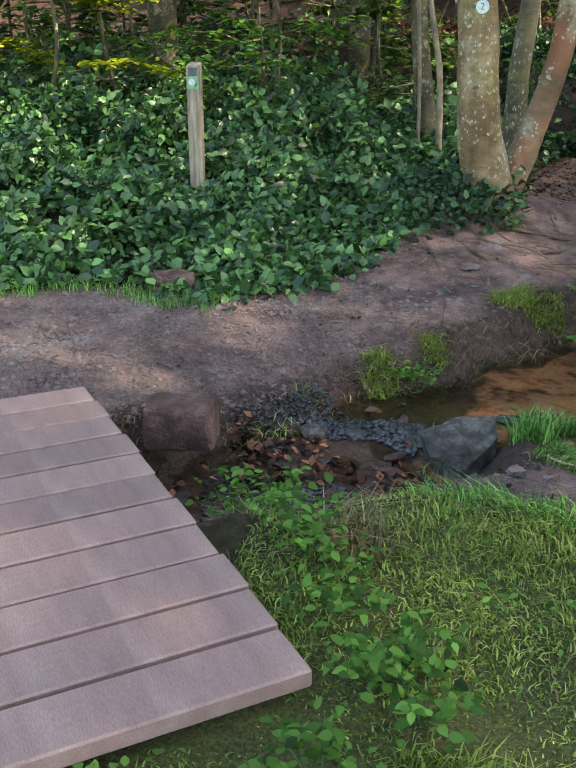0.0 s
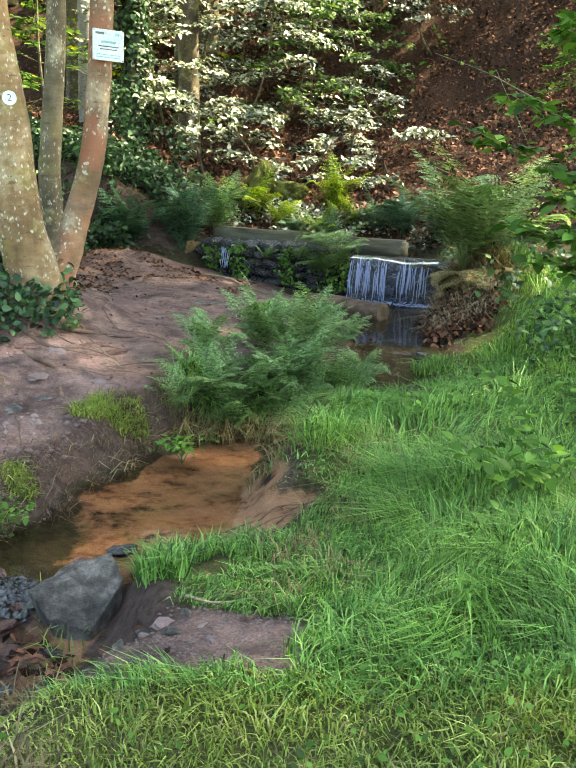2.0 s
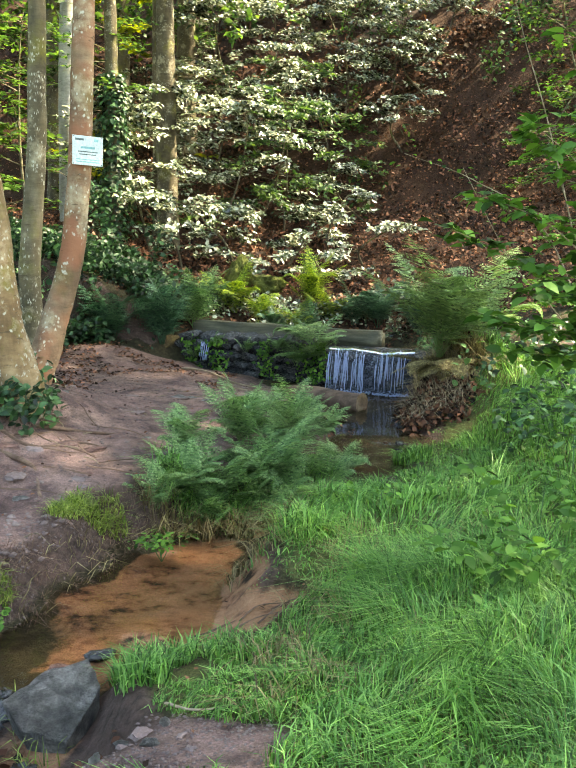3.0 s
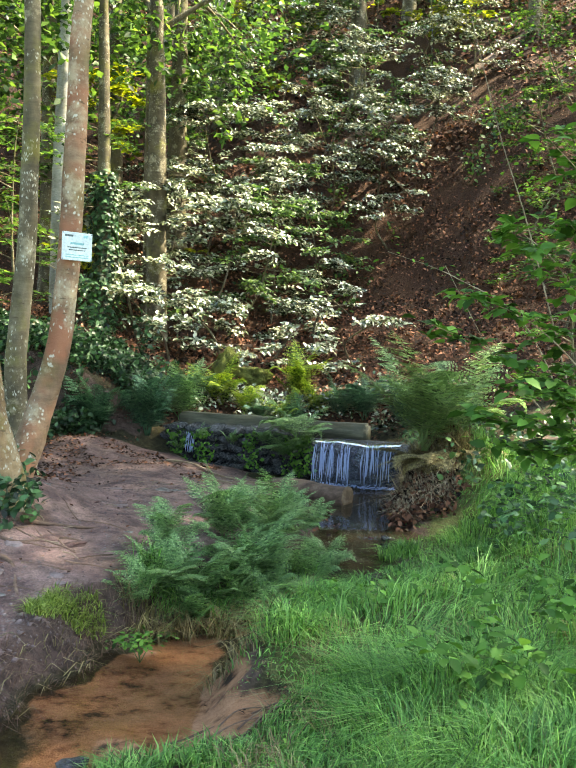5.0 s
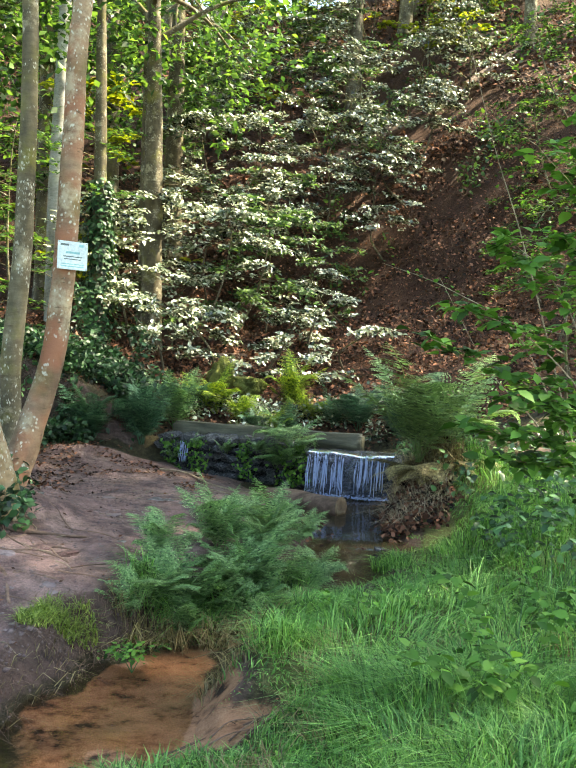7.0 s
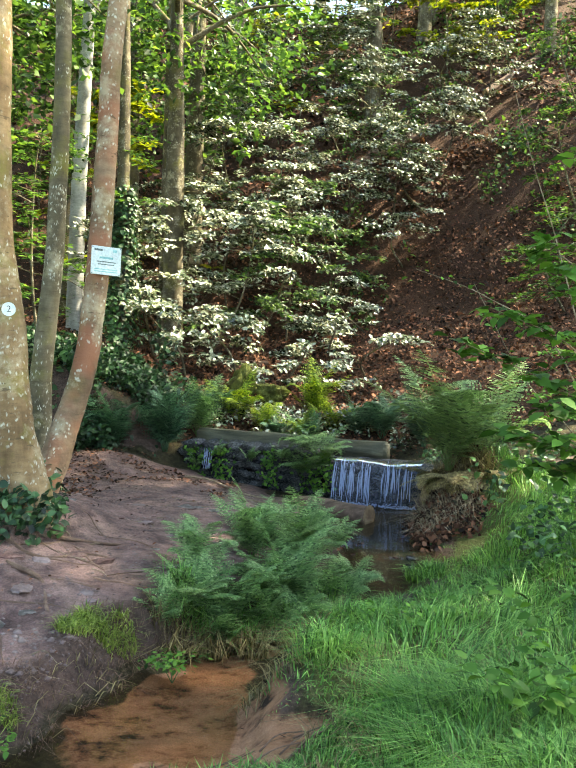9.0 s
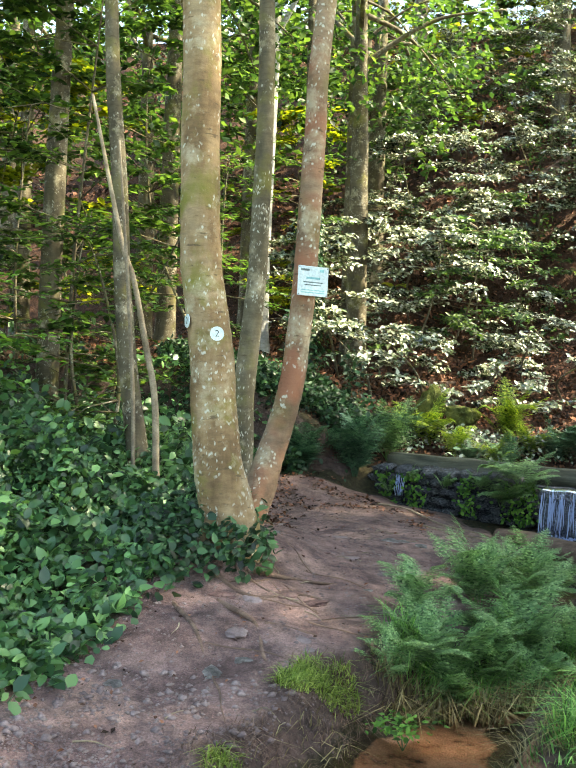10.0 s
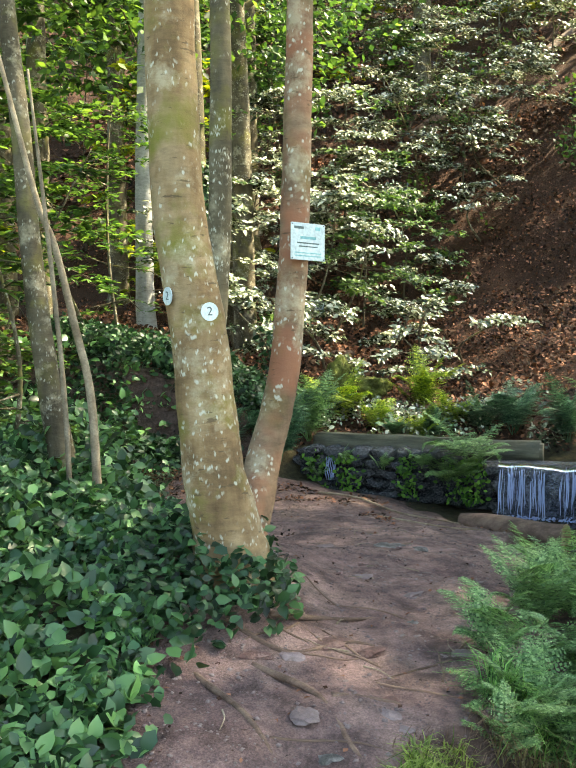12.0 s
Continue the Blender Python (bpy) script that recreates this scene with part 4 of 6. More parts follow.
# unseen trees at x > 6, added so their crowns block the sun
for x, y, r, top, dens in ((-6.6, 7.8, .17, 8.6, 130), (-8.6, 10.4, .20, 7.5, 450), (-9.4, 6.4, .18, 7.6, 180), (-5.4, 10.2, .14, 8.8, 300), (6.5, 5.0, .2, 13.0, 700), (7.2, 2.8, .22, 13.2, 500), (7.6, 11.5, .22, 13.4, 950), (6.6, 9.2, .2, 12.8, 600), (12.8, 7.4, .22, 13.5, 750), (6.8, 1.4, .2, 12.8, 200), (10.0, 7.2, .24, 13.2, 620), (8.8, 13.4, .22, 13.2, 700), (13.4, 17.8, .24, 15.5, 330), (14.6, 21.0, .24, 17.0, 330)):
    g = float(land(x, y)) - 0.1
    tree("tall leafy tree added for shade at the woodland edge", [(x, y, g), (x, y, g + .6), (x + .1, y - .1, g + 3.5), (x + .2, y, top - 1.2)], [r * 1.4, r, r * .85, r * .5], BARK_C, (x + 0.3, y, top, 3.2), LEAF_FAR, 0.16, dens, 12, 6, 14)

# trees on the hillside: place, girth, lean, crown
HILL_TREES = [(-4.2, 21.0, .20, .0, 0), (-2.9, 18.0, .12, .0, 0), (-2.55, 17.0, .21, -.01, 1), (-2.75, 21.0, .24, .01, 1), (-2.1, 26.0, .24, .0, 1), (1.9, 27.0, .26, .0, 1), (3.9, 31.0, .25, .01, 1), (4.3, 32.0, .2, .0, 0), (7.0, 26.5, .19, .02, 1),
              (-5.3, 14.0, .16, .01, 1), (-6.4, 16.0, .17, -.01, 1), (-5.2, 19.0, .2, .0, 1), (-7.6, 22.0, .22, .0, 1), (-4.2, 30.0, .25, .0, 1), (-9.5, 17.0, .2, .01, 1), (-12.0, 21.0, .25, .0, 1), (9.5, 22.0, .22, .0, 1), (12.0, 30.0, .25, .0, 1),
              (0.3, 34.0, .25, .0, 1), (-8.0, 33.0, .28, .0, 1), (6.0, 36.0, .25, .0, 1), (6.6, 19.5, .17, .02, 0), (-15.0, 36.0, .28, .0, 2), (-11.0, 40.0, .28, .0, 2), (-6.0, 42.0, .28, .0, 2), (-1.5, 41.0, .28, .0, 2), (3.0, 43.0, .28, .0, 2), (8.5, 41.0, .28, .0, 2), (13.0, 42.0, .28, .0, 2)]
for i, (x, y, r, lean, has) in enumerate(HILL_TREES):
    g = float(land(x, y)) - 0.1
    hgt = rng.uniform(9, 13)
    pts = [(x, y, g), (x + lean * 2, y, g + 0.6), (x + lean * 20 * .2, y, g + 3.5), (x + lean * 30 * .3, y, g + hgt * 0.7)]
    # gold crowns among the far trees carry sunlight in the leaf colour
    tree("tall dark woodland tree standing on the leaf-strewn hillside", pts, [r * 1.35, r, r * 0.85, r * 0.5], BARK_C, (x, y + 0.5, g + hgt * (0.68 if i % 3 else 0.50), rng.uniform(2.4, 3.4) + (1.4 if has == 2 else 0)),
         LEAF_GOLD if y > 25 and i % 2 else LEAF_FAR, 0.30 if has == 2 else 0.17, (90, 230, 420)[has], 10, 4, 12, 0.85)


def understory(x, y, height, reach, twigs, label, leaf, size=0.075, lean=(0, -0.6), low=0.15, per=11, name="sapling", facing=(0, 0, 0), jitter=0.24):
    """A young tree with tiers of flat leafy sprays."""
    base = tagged(new(name), label, "sapling", "young trees on the hillside")
    g = float(land(x, y)) - 0.05
    base.location = (x, y, g)
    bow, lean = rng.normal(0, 0.25), (lean[0] + rng.normal(0, 0.6), lean[1] + rng.normal(0, 0.3))
    line = smooth_line([(0, 0, 0, .024), (lean[0] * .2 + bow, lean[1] * .25, height * .4, .019), (lean[0] * .7 + bow * .7, lean[1] * .7, height * .8, .011), (lean[0], lean[1], height, .004)], 8)
    V, F = tube(line[:, :3], line[:, 3], 8, 0.05)
    child("stem", mesh_np("stem", V, F, BARK_C, True), base)
    st, en = [], []
    for k in range(int(height * 7)):
        f = rng.uniform(low, 1.0)
        p = line[int(f * (len(line) - 1)), :3]
        a = rng.uniform(0, 6.3)
        ln = reach * (1.15 - 0.75 * f) * rng.uniform(0.6, 1.1)
        e = p + np.array([math.cos(a) * ln, math.sin(a) * ln - 0.25 * ln, rng.uniform(-.42, .22) * ln])
        mid = (p + e) / 2 + np.array([0, 0, 0.10 * ln])
        V, F = tube(np.array([p, mid, e]), [.011, .007, .002], 4, 0)
        child("branch", mesh_np("branch", V, F, BARK_C, True), base)
        for j in range(twigs):
            q = rng.uniform(0.25, 1.0)
            s = p * (1 - q) + e * q + np.array([0, 0, 0.10 * ln * 4 * q * (1 - q)])
            b = a + rng.normal(0, 0.8)
            st.append(s)
            en.append(s + np.array([math.cos(b), math.sin(b), rng.uniform(-.25, .1)]) * rng.uniform(.2, .42))
    V, F = leaf_sprays(np.array(st), np.array(en), per, size, 0.05, jitter, "mid", 0.5, facing)
    child("leaves", mesh_np("leaves", V, F, leaf), base)
    return base


tree("pale smooth-barked tree behind the path", [(-4.0, 15.3, float(land(-4.0, 15.3)) - .1), (-4.02, 15.3, 2.6), (-4.0, 15.35, 4.6), (-3.9, 15.5, 8.5)], [.17, .14, .13, .09], BARK_PALE, (-3.9, 15.6, 9.6, 2.0), LEAF_FAR, 0.15, 160, 10, 4, 14)
ivy_tree = tree("slim tree trunk wrapped in blue-green ivy", [(-3.0, 14.2, float(land(-3.0, 14.2)) - .1), (-3.0, 14.2, 2.4), (-3.02, 14.25, 4.5), (-3.1, 14.4, 8.0)], [.13, .11, .10, .06], BARK_C, None)
n = 2200
h = rng.uniform(0, 1, n)
a, q = rng.uniform(0, 6.3, n), (0.10 + 0.20 * rng.uniform(0, 1, n)) * (1.25 - 0.5 * h)
V, F = spread(LEAF_V, LEAF_F, np.stack([q * np.cos(a), q * np.sin(a), 0.1 + 2.5 * h], 1), frames(np.stack([np.cos(a), np.sin(a), np.full(n, 0.7)], 1) + rng.normal(0, 0.35, (n, 3)), rng.uniform(0, 6.3, n)), rng.uniform(0.05, 0.11, n))
child("ivy", mesh_np("ivy", V, F, LEAF_IVY), ivy_tree, None, "blue-green ivy leaves")
SPRAY = "young beech with tiers of leaves painted pale for sun gloss on the slope"
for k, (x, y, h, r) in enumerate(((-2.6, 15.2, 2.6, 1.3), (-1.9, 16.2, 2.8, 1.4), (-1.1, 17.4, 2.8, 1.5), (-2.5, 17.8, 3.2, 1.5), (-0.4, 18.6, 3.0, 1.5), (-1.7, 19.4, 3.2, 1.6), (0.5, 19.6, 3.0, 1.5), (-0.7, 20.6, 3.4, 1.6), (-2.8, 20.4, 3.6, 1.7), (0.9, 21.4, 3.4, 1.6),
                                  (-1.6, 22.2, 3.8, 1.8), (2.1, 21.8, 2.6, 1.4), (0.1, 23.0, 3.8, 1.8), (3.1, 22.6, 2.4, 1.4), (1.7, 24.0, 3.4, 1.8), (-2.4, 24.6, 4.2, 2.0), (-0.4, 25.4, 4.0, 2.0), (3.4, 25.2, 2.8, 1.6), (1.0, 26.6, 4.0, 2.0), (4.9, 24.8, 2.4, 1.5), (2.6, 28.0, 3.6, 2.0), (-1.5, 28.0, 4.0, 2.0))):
    # every fourth beech takes a darker leaf colour as shade
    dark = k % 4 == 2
    understory(x, y, h, r, 11, "young beech with leaves painted a shaded green on the slope" if dark else SPRAY, LEAF_FAR if dark else LEAF_BEECH_SHINE, 0.105, per=13, facing=(0.22, -0.40, 0), jitter=0.34)
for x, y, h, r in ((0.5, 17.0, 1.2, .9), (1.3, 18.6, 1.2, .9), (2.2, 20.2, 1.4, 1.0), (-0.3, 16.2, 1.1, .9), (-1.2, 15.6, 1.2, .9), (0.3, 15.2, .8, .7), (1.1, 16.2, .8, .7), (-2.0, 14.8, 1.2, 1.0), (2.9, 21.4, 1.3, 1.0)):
    understory(x, y, h, r, 8, "low beech seedling with leaves painted pale for sun gloss", LEAF_BEECH_SHINE, 0.10, per=12, facing=(0.22, -0.40, 0), jitter=0.34)
for x, y, h, r in ((3.5, 10.8, 2.2, 1.0), (4.6, 12.0, 3.0, 1.3), (4.5, 14.5, 3.4, 1.5), (-3.9, 12.8, 3.2, 1.3), (-5.2, 11.4, 3.2, 1.4), (-4.6, 9.6, 2.6, 1.1), (-6.4, 9.8, 3.4, 1.5), (-6.5, 7.2, 2.6, 1.3), (-3.4, 15.2, 3.4, 1.4), (-7.6, 12.6, 4.0, 1.6), (-5.0, 7.6, 2.6, 1.2), (-4.0, 8.8, 2.4, 1.0), (-5.9, 6.4, 2.2, 1.2), (-7.8, 6.6, 2.8, 1.4), (-8.8, 8.6, 3.6, 1.5), (-9.5, 4.6, 2.6, 1.4), (-4.6, 6.9, 1.9, .9)):
    # left saplings take the brighter hazel colour in place of sunlight
    understory(x, y, h, r, 4, "leafy green sapling in the woodland shade", LEAF_SHRUB if x < -4.3 and y < 8.0 else LEAF_FAR if x < 0 else LEAF_SHRUB, 0.085, (0, -0.3))

for x, y, h, r in ((4.9, 16.8, 2.2, 1.3), (4.2, 12.8, 1.7, 1.1), (5.8, 19.0, 2.4, 1.4), (5.2, 14.6, 2.0, 1.2), (6.8, 21.5, 2.6, 1.5)):
    understory(x, y, h, r, 7, "dark leafy sapling with level boughs on the shaded slope", LEAF_FAR, 0.09, (0, -0.3), 0.1, 11, jitter=0.35)
for k, (x, y, h, r) in enumerate(((-3.6, 19.5, 4.5, 2.2), (-6.2, 20.5, 5.5, 2.4), (-4.6, 24.5, 5.5, 2.4), (-1.4, 27.5, 5.0, 2.4), (1.0, 29.5, 5.0, 2.4), (4.2, 27.5, 4.0, 2.2), (3.0, 33.0, 4.0, 2.4), (-8.8, 25.5, 6.0, 2.6), (-9.0, 15.5, 4.5, 2.2), (-6.9, 14.2, 4.2, 2.0),
                                   (-11.5, 12.5, 5.0, 2.4), (-12.5, 8.0, 4.5, 2.4), (8.0, 30.0, 4.5, 2.4), (6.2, 29.0, 3.5, 2.0), (7.6, 33.5, 4.0, 2.4), (9.6, 32.0, 4.0, 2.4), (5.4, 32.5, 3.6, 2.2), (10.4, 27.5, 4.0, 2.2), (-3.0, 32.0, 5.0, 2.6), (-2.0, 37.5, 5.0, 2.6), (1.0, 38.0, 5.0, 2.6), (-5.2, 38.0, 5.0, 2.6), (4.2, 38.5, 4.5, 2.6), (7.4, 38.0, 4.5, 2.6))):
    # gold leaves carry sunlight in their colour, the others are plain green
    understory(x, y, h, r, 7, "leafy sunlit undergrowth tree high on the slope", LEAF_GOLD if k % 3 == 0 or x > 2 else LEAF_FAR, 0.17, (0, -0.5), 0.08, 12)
# added tall to block the sky's reflection in the brook, also background foliage
for x, y, h, r in ((-6.0, 8.6, 6.0, 2.0), (-7.6, 6.8, 6.0, 2.2), (-4.9, 9.6, 5.5, 1.7), (-8.8, 4.6, 5.5, 2.2), (-10.5, 9.0, 6.5, 2.4), (-6.4, 11.4, 6.0, 2.0), (-4.3, 13.0, 5.0, 1.6)):
    understory(x, y, h, r, 6, "tall leafy bush at the woodland edge", LEAF_FAR, 0.12, (0, -0.2), 0.1, 12, "bush")

# bright bush where the woodland opens, its sunlight put into the leaf colour
understory(-6.1, 4.9, 2.2, 1.0, 18, "yellow-green bush with sun painted into its leaves at the woodland edge", LEAF_GOLD, 0.09, (0, 0), 0.05, 12, "bush")
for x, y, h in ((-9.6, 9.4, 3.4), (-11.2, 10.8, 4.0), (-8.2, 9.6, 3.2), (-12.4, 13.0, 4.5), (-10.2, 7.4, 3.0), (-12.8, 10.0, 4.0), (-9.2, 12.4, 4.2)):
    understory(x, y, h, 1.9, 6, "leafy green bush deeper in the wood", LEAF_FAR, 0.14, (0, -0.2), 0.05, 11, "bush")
understory(-6.0, 5.2, 2.4, 1.1, 14, "yellow-green bush with sun painted into its leaves at the woodland edge", LEAF_GOLD, 0.09, (0, 0), 0.05, 12, "bush")


# ---- ferns ----
def frond_mesh(name, length, arch, mat, pairs=20, seed=0):
    r = np.random.default_rng(seed)
    t = np.linspace(0, 1, 12)
    side = r.normal(0, 0.05)
    line = np.stack([side * t ** 2 * length, length * np.sin(t * arch) / arch, length * (1.22 * t - 0.66 * arch * t ** 2)], 1)
    pieces = [tube(line, np.interp(t, [0, 1], [0.006, 0.0012]), 4, 0)]
    pv = np.array([(0, 0, 0), (-.34, .45, 0), (0, 1, -.05), (.34, .45, 0)])
    pf = np.array([(0, 2, 1), (0, 3, 2)])
    pos, sc, B = [], [], []
    for i in range(pairs):
        f = 0.14 + 0.85 * i / (pairs - 1)
        p = np.array([np.interp(f, t, line[:, k]) for k in range(3)])
        tan = np.array([np.interp(min(f + .05, 1), t, line[:, k]) - np.interp(f - .05, t, line[:, k]) for k in range(3)])
        tan /= np.linalg.norm(tan)
        ln = length * 0.24 * math.sin(math.pi * (0.16 + 0.82 * f) ** 0.85) * r.uniform(.9, 1.1)
        for s in (-1, 1):
            out = np.array([s * 0.93, 0, 0]) + tan * 0.32 + np.array([0, 0, -0.16 + r.normal(0, .06)])
            out /= np.linalg.norm(out)
            n = np.cross(np.cross(out, [0, 0, 1.0]), out)
            n /= np.linalg.norm(n)
            n = n + r.normal(0, .12, 3)
            lat = np.cross(n, out)
            k = 6
            for j in range(k):
                q = p + out * ln * (j + 0.3) / k
                size = ln * 0.30 * (1 - 0.72 * j / k)
                for g in (-1, 1):
                    y = lat * g * 0.85 + out * 0.5
                    y /= np.linalg.norm(y)
                    z = n / np.linalg.norm(n)
                    x = np.cross(y, z)
                    B.append(np.stack([x, y, z], 1))
                    pos.append(q)
                    sc.append(size)
    pieces.append(spread(pv, pf, np.array(pos), np.array(B), np.array(sc)))
    V, F = joined(pieces)
    return mesh_np(name, V, F, mat)


FRONDS = {m.name: [frond_mesh("frond", 1.0, a, m, 18, i) for i, a in enumerate((0.9, 1.2, 1.5))] for m in (FERN, FERN_PALE, FERN_DARK, FERN_GOLD, DRY)}


def fern(x, y, size, n, label, mat=FERN, z=None, droop=0.0):
    base = tagged(new("fern"), label, "fern", "ferns by the brook")
    base.matrix_world = pose(x, y, float(land(x, y)) - 0.01 if z is None else z)
    for k in range(n):
        a = 360 * k / n + rng.uniform(-14, 14)
        s = size * rng.uniform(0.65, 1.1)
        child("frond", FRONDS[mat.name][rng.integers(3)], base, pose(0.03 * math.cos(a), 0.03 * math.sin(a), 0, 0, 0, a) @ pose(0, 0, 0, rng.uniform(6, 40) - droop, rng.uniform(-14, 14), 0) @ Matrix.Scale(s, 4))
    return base


MOUND = "green fern drooping over the grassy stream bank"
for x, y, s, n in ((-0.62, 4.95, .58, 13), (-0.30, 5.25, .62, 14), (-0.48, 5.75, .62, 13), (0.02, 5.55, .46, 11), (-0.90, 4.65, .34, 9), (-0.58, 4.75, .42, 10)):
    fern(x + 0.10, y, s * 0.86, n + 3, MOUND)
for x, y, s, n in ((-0.75, 4.85, .36, 11), (-0.42, 4.95, .40, 12), (-0.80, 5.25, .40, 12), (-0.20, 6.1, .46, 12), (0.14, 5.95, .40, 11), (-0.25, 5.05, .46, 13)):
    fern(x + 0.10, y, s, n, MOUND)
for y in np.linspace(4.85, 6.9, 9):
    k = np.argmin(np.abs(BROOK[:, 1] - y))
    fern(BROOK[k, 0] - BROOK[k, 2] / 2 - rng.uniform(.08, .24), y, rng.uniform(.32, .46), 13, MOUND, droop=18)
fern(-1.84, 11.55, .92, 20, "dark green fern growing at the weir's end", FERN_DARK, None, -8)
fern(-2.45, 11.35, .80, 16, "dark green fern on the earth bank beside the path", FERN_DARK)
fern(-1.50, 12.25, .85, 15, "green fern behind the weir beam", FERN)
for x, y, s, n, z in ((1.30, 8.36, 1.20, 17, .38), (1.66, 8.66, 1.15, 12, .46)):
    fern(x, y, s, n, "large pale green fern overhanging the waterfall", FERN_PALE, z, 10)
for x, y, z in ((1.26, 8.36, .30), (1.42, 8.34, .32), (1.60, 8.40, .34)):
    fern(x, y, .52, 12, "brown dead fern fronds hanging down the bank", DRY, z, 62)
fern(0.12, 10.42, .62, 15, "fern hanging down over the weir stones", FERN, 0.26, 26)
fern(-0.02, 10.52, .46, 12, "small fern growing from the weir stones", FERN, 0.06, 30)
for k, (x, z, s) in enumerate(((-1.10, .16, .20), (-0.70, .10, .22), (-0.28, .14, .28), (-0.05, -.02, .30), (0.20, .08, .32), (-1.40, -.02, .22))):
    t = (x - WEIR_A.x) / (WEIR_B.x - WEIR_A.x)
    fern(x, WEIR_A.y + t * (WEIR_B.y - WEIR_A.y) - 0.12, s, 11, "small fern growing from the weir stones", FERN, z, 5)
# ferns coloured as if sunlit
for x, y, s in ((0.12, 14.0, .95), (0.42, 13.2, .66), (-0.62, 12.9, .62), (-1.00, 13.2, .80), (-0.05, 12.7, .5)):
    fern(x, y, s, 11, "yellow-green fern with sun painted into its fronds behind the weir", FERN_GOLD)
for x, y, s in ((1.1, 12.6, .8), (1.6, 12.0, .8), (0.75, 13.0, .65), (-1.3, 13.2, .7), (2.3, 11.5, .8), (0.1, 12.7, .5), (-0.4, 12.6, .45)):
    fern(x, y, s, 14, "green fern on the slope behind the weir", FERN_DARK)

for label, a, b, r0, r1 in (("sunlit fallen log on the hillside", (1.3, 24.6), (3.4, 25.4), .20, .16), ("dark fallen log on the hillside", (4.6, 28.5), (8.0, 27.4), .16, .11), ("dark fallen log on the hillside", (5.0, 25.5), (7.6, 26.8), .13, .10),
                            ("thin fallen stem on the hillside", (-1.9, 16.1), (-0.7, 16.6), .07, .05)):
    lying_log("hillside_log", label, (*a, float(land(*a)) + r0 * .7), (*b, float(land(*b)) + r1 * .7), r0, r1, LOG_BARK)
stone("mossy_rock", "moss-covered rock behind the weir", -1.02, 14.6, 0.92, (0.20, 0.20, 0.34), MOSS, 41, 20, (0, 16), 4, 0.35)
stone("mossy_rock", "moss-covered rock behind the weir", -0.50, 14.3, 0.82, (0.24, 0.20, 0.17), MOSS, 42, 60, (0, 0), 4, 0.35)
stone("mossy_rock", "moss-covered rock behind the weir", 0.22, 14.4, 0.80, (0.15, 0.15, 0.20), MOSS, 44, 80, (8, 0), 4, 0.35)


# ---- ground cover ----
def cover(name, label, x, y, lift, size, leaf, tilt=0.45, shape="leaf", facing=(0, -0.35, 0.8), category="undergrowth"):
    """Leaves laid in a loose layer above the land."""
    n = len(x)
    z = land(x, y) + lift
    B = frames(jitter_normals(n, tilt, facing), rng.uniform(0, 6.3, n))
    tv, tf = (LEAF_V, LEAF_F) if shape == "leaf" else (CARD_V, CARD_F)
    V, F = spread(tv, tf, np.stack([x, y, z], 1), B, size * rng.uniform(0.55, 1.3, n))
    return tagged(new(name, mesh_np(name, V, F, leaf)), label, category, kind="stuff")


def thinned(n, x0, x1, y0, y1, keep):
    x, y = rng.uniform(x0, x1, n), rng.uniform(y0, y1, n)
    k = keep(x, y)
    return x[k], y[k]


def trio(x, y, gap=0.035):
    """Three leaflets for each leaf."""
    a = rng.uniform(0, 6.3, len(x))
    return (np.concatenate([x + gap * np.cos(a + q) for q in (0, 1.6, -1.6)]), np.concatenate([y + gap * np.sin(a + q) for q in (0, 1.6, -1.6)]))


def bank_height(x, y):
    d = bank_in(x, y)
    h = 0.06 + 0.20 * sm(0.0, 0.9, d) + 0.10 * sm(0.6, 2.2, d)
    h = h * (1 + 0.42 * wobble(x, y, 0.8) + 0.42 * wobble(y, x, 0.26))
    return np.maximum(h, 0.02) * (1 - 0.88 * np.exp(-((x + 3.50) / 0.34) ** 2 - ((y - 4.45) / 0.36) ** 2))


x, y = thinned(25000, -6.2, -1.9, 2.6, 7.6, lambda x, y: (bank_in(x, y) > -0.04 + 0.08 * rng.normal(0, 1, len(x))) & (wobble(x, y, 0.21) > -0.75 + 0.2 * rng.normal(0, 1, len(x))))
x, y = trio(x, y)
h = bank_height(x, y)
cover("brambles", "dense dark green bramble and ivy leaves covering the bank", x, y, h * rng.uniform(0.0, 1.0, len(x)) ** 0.6 * 1.12, 0.076, LEAF_BANK, 0.62)
x, y = thinned(26000, -13, -2.6, 5.5, 12, lambda x, y: (bank_in(x, y) > 0.2) & ((x < -6.2) | (y > 7.6)))
cover("undergrowth", "shady green undergrowth below the trees", x, y, bank_height(x, y) * rng.uniform(0.3, 1.2, len(x)), 0.11, LEAF_BANK, 0.6)
x, y = thinned(14000, -14, -6.1, 2.2, 7, lambda x, y: bank_in(x, y) > 0)
cover("undergrowth", "green brambles beyond the waymark post", x, y, bank_height(x, y) * rng.uniform(0.3, 1.3, len(x)), 0.12, LEAF_BANK, 0.6)
x, y = thinned(2600, -2.35, -1.5, 5.0, 6.6, lambda x, y: np.hypot((x + 1.95) / 0.38, (y - 5.55) / 0.6) < 1 + 0.2 * wobble(x, y, 0.3))
x, y = x - 0.05, y - 0.05
cover("ivy", "dark ivy leaves round the tree bases", x, y, rng.uniform(0.02, 0.24, len(x)), 0.062, LEAF_IVY, 0.5)
x, y = thinned(17000, -4.8, -1.9, 10.9, 12.9, lambda x, y: (wobble(x, y, 0.8) > -0.6) & ((y > 11.35) | (x < -2.35 - 0.2 * wobble(x, y, 0.4))))
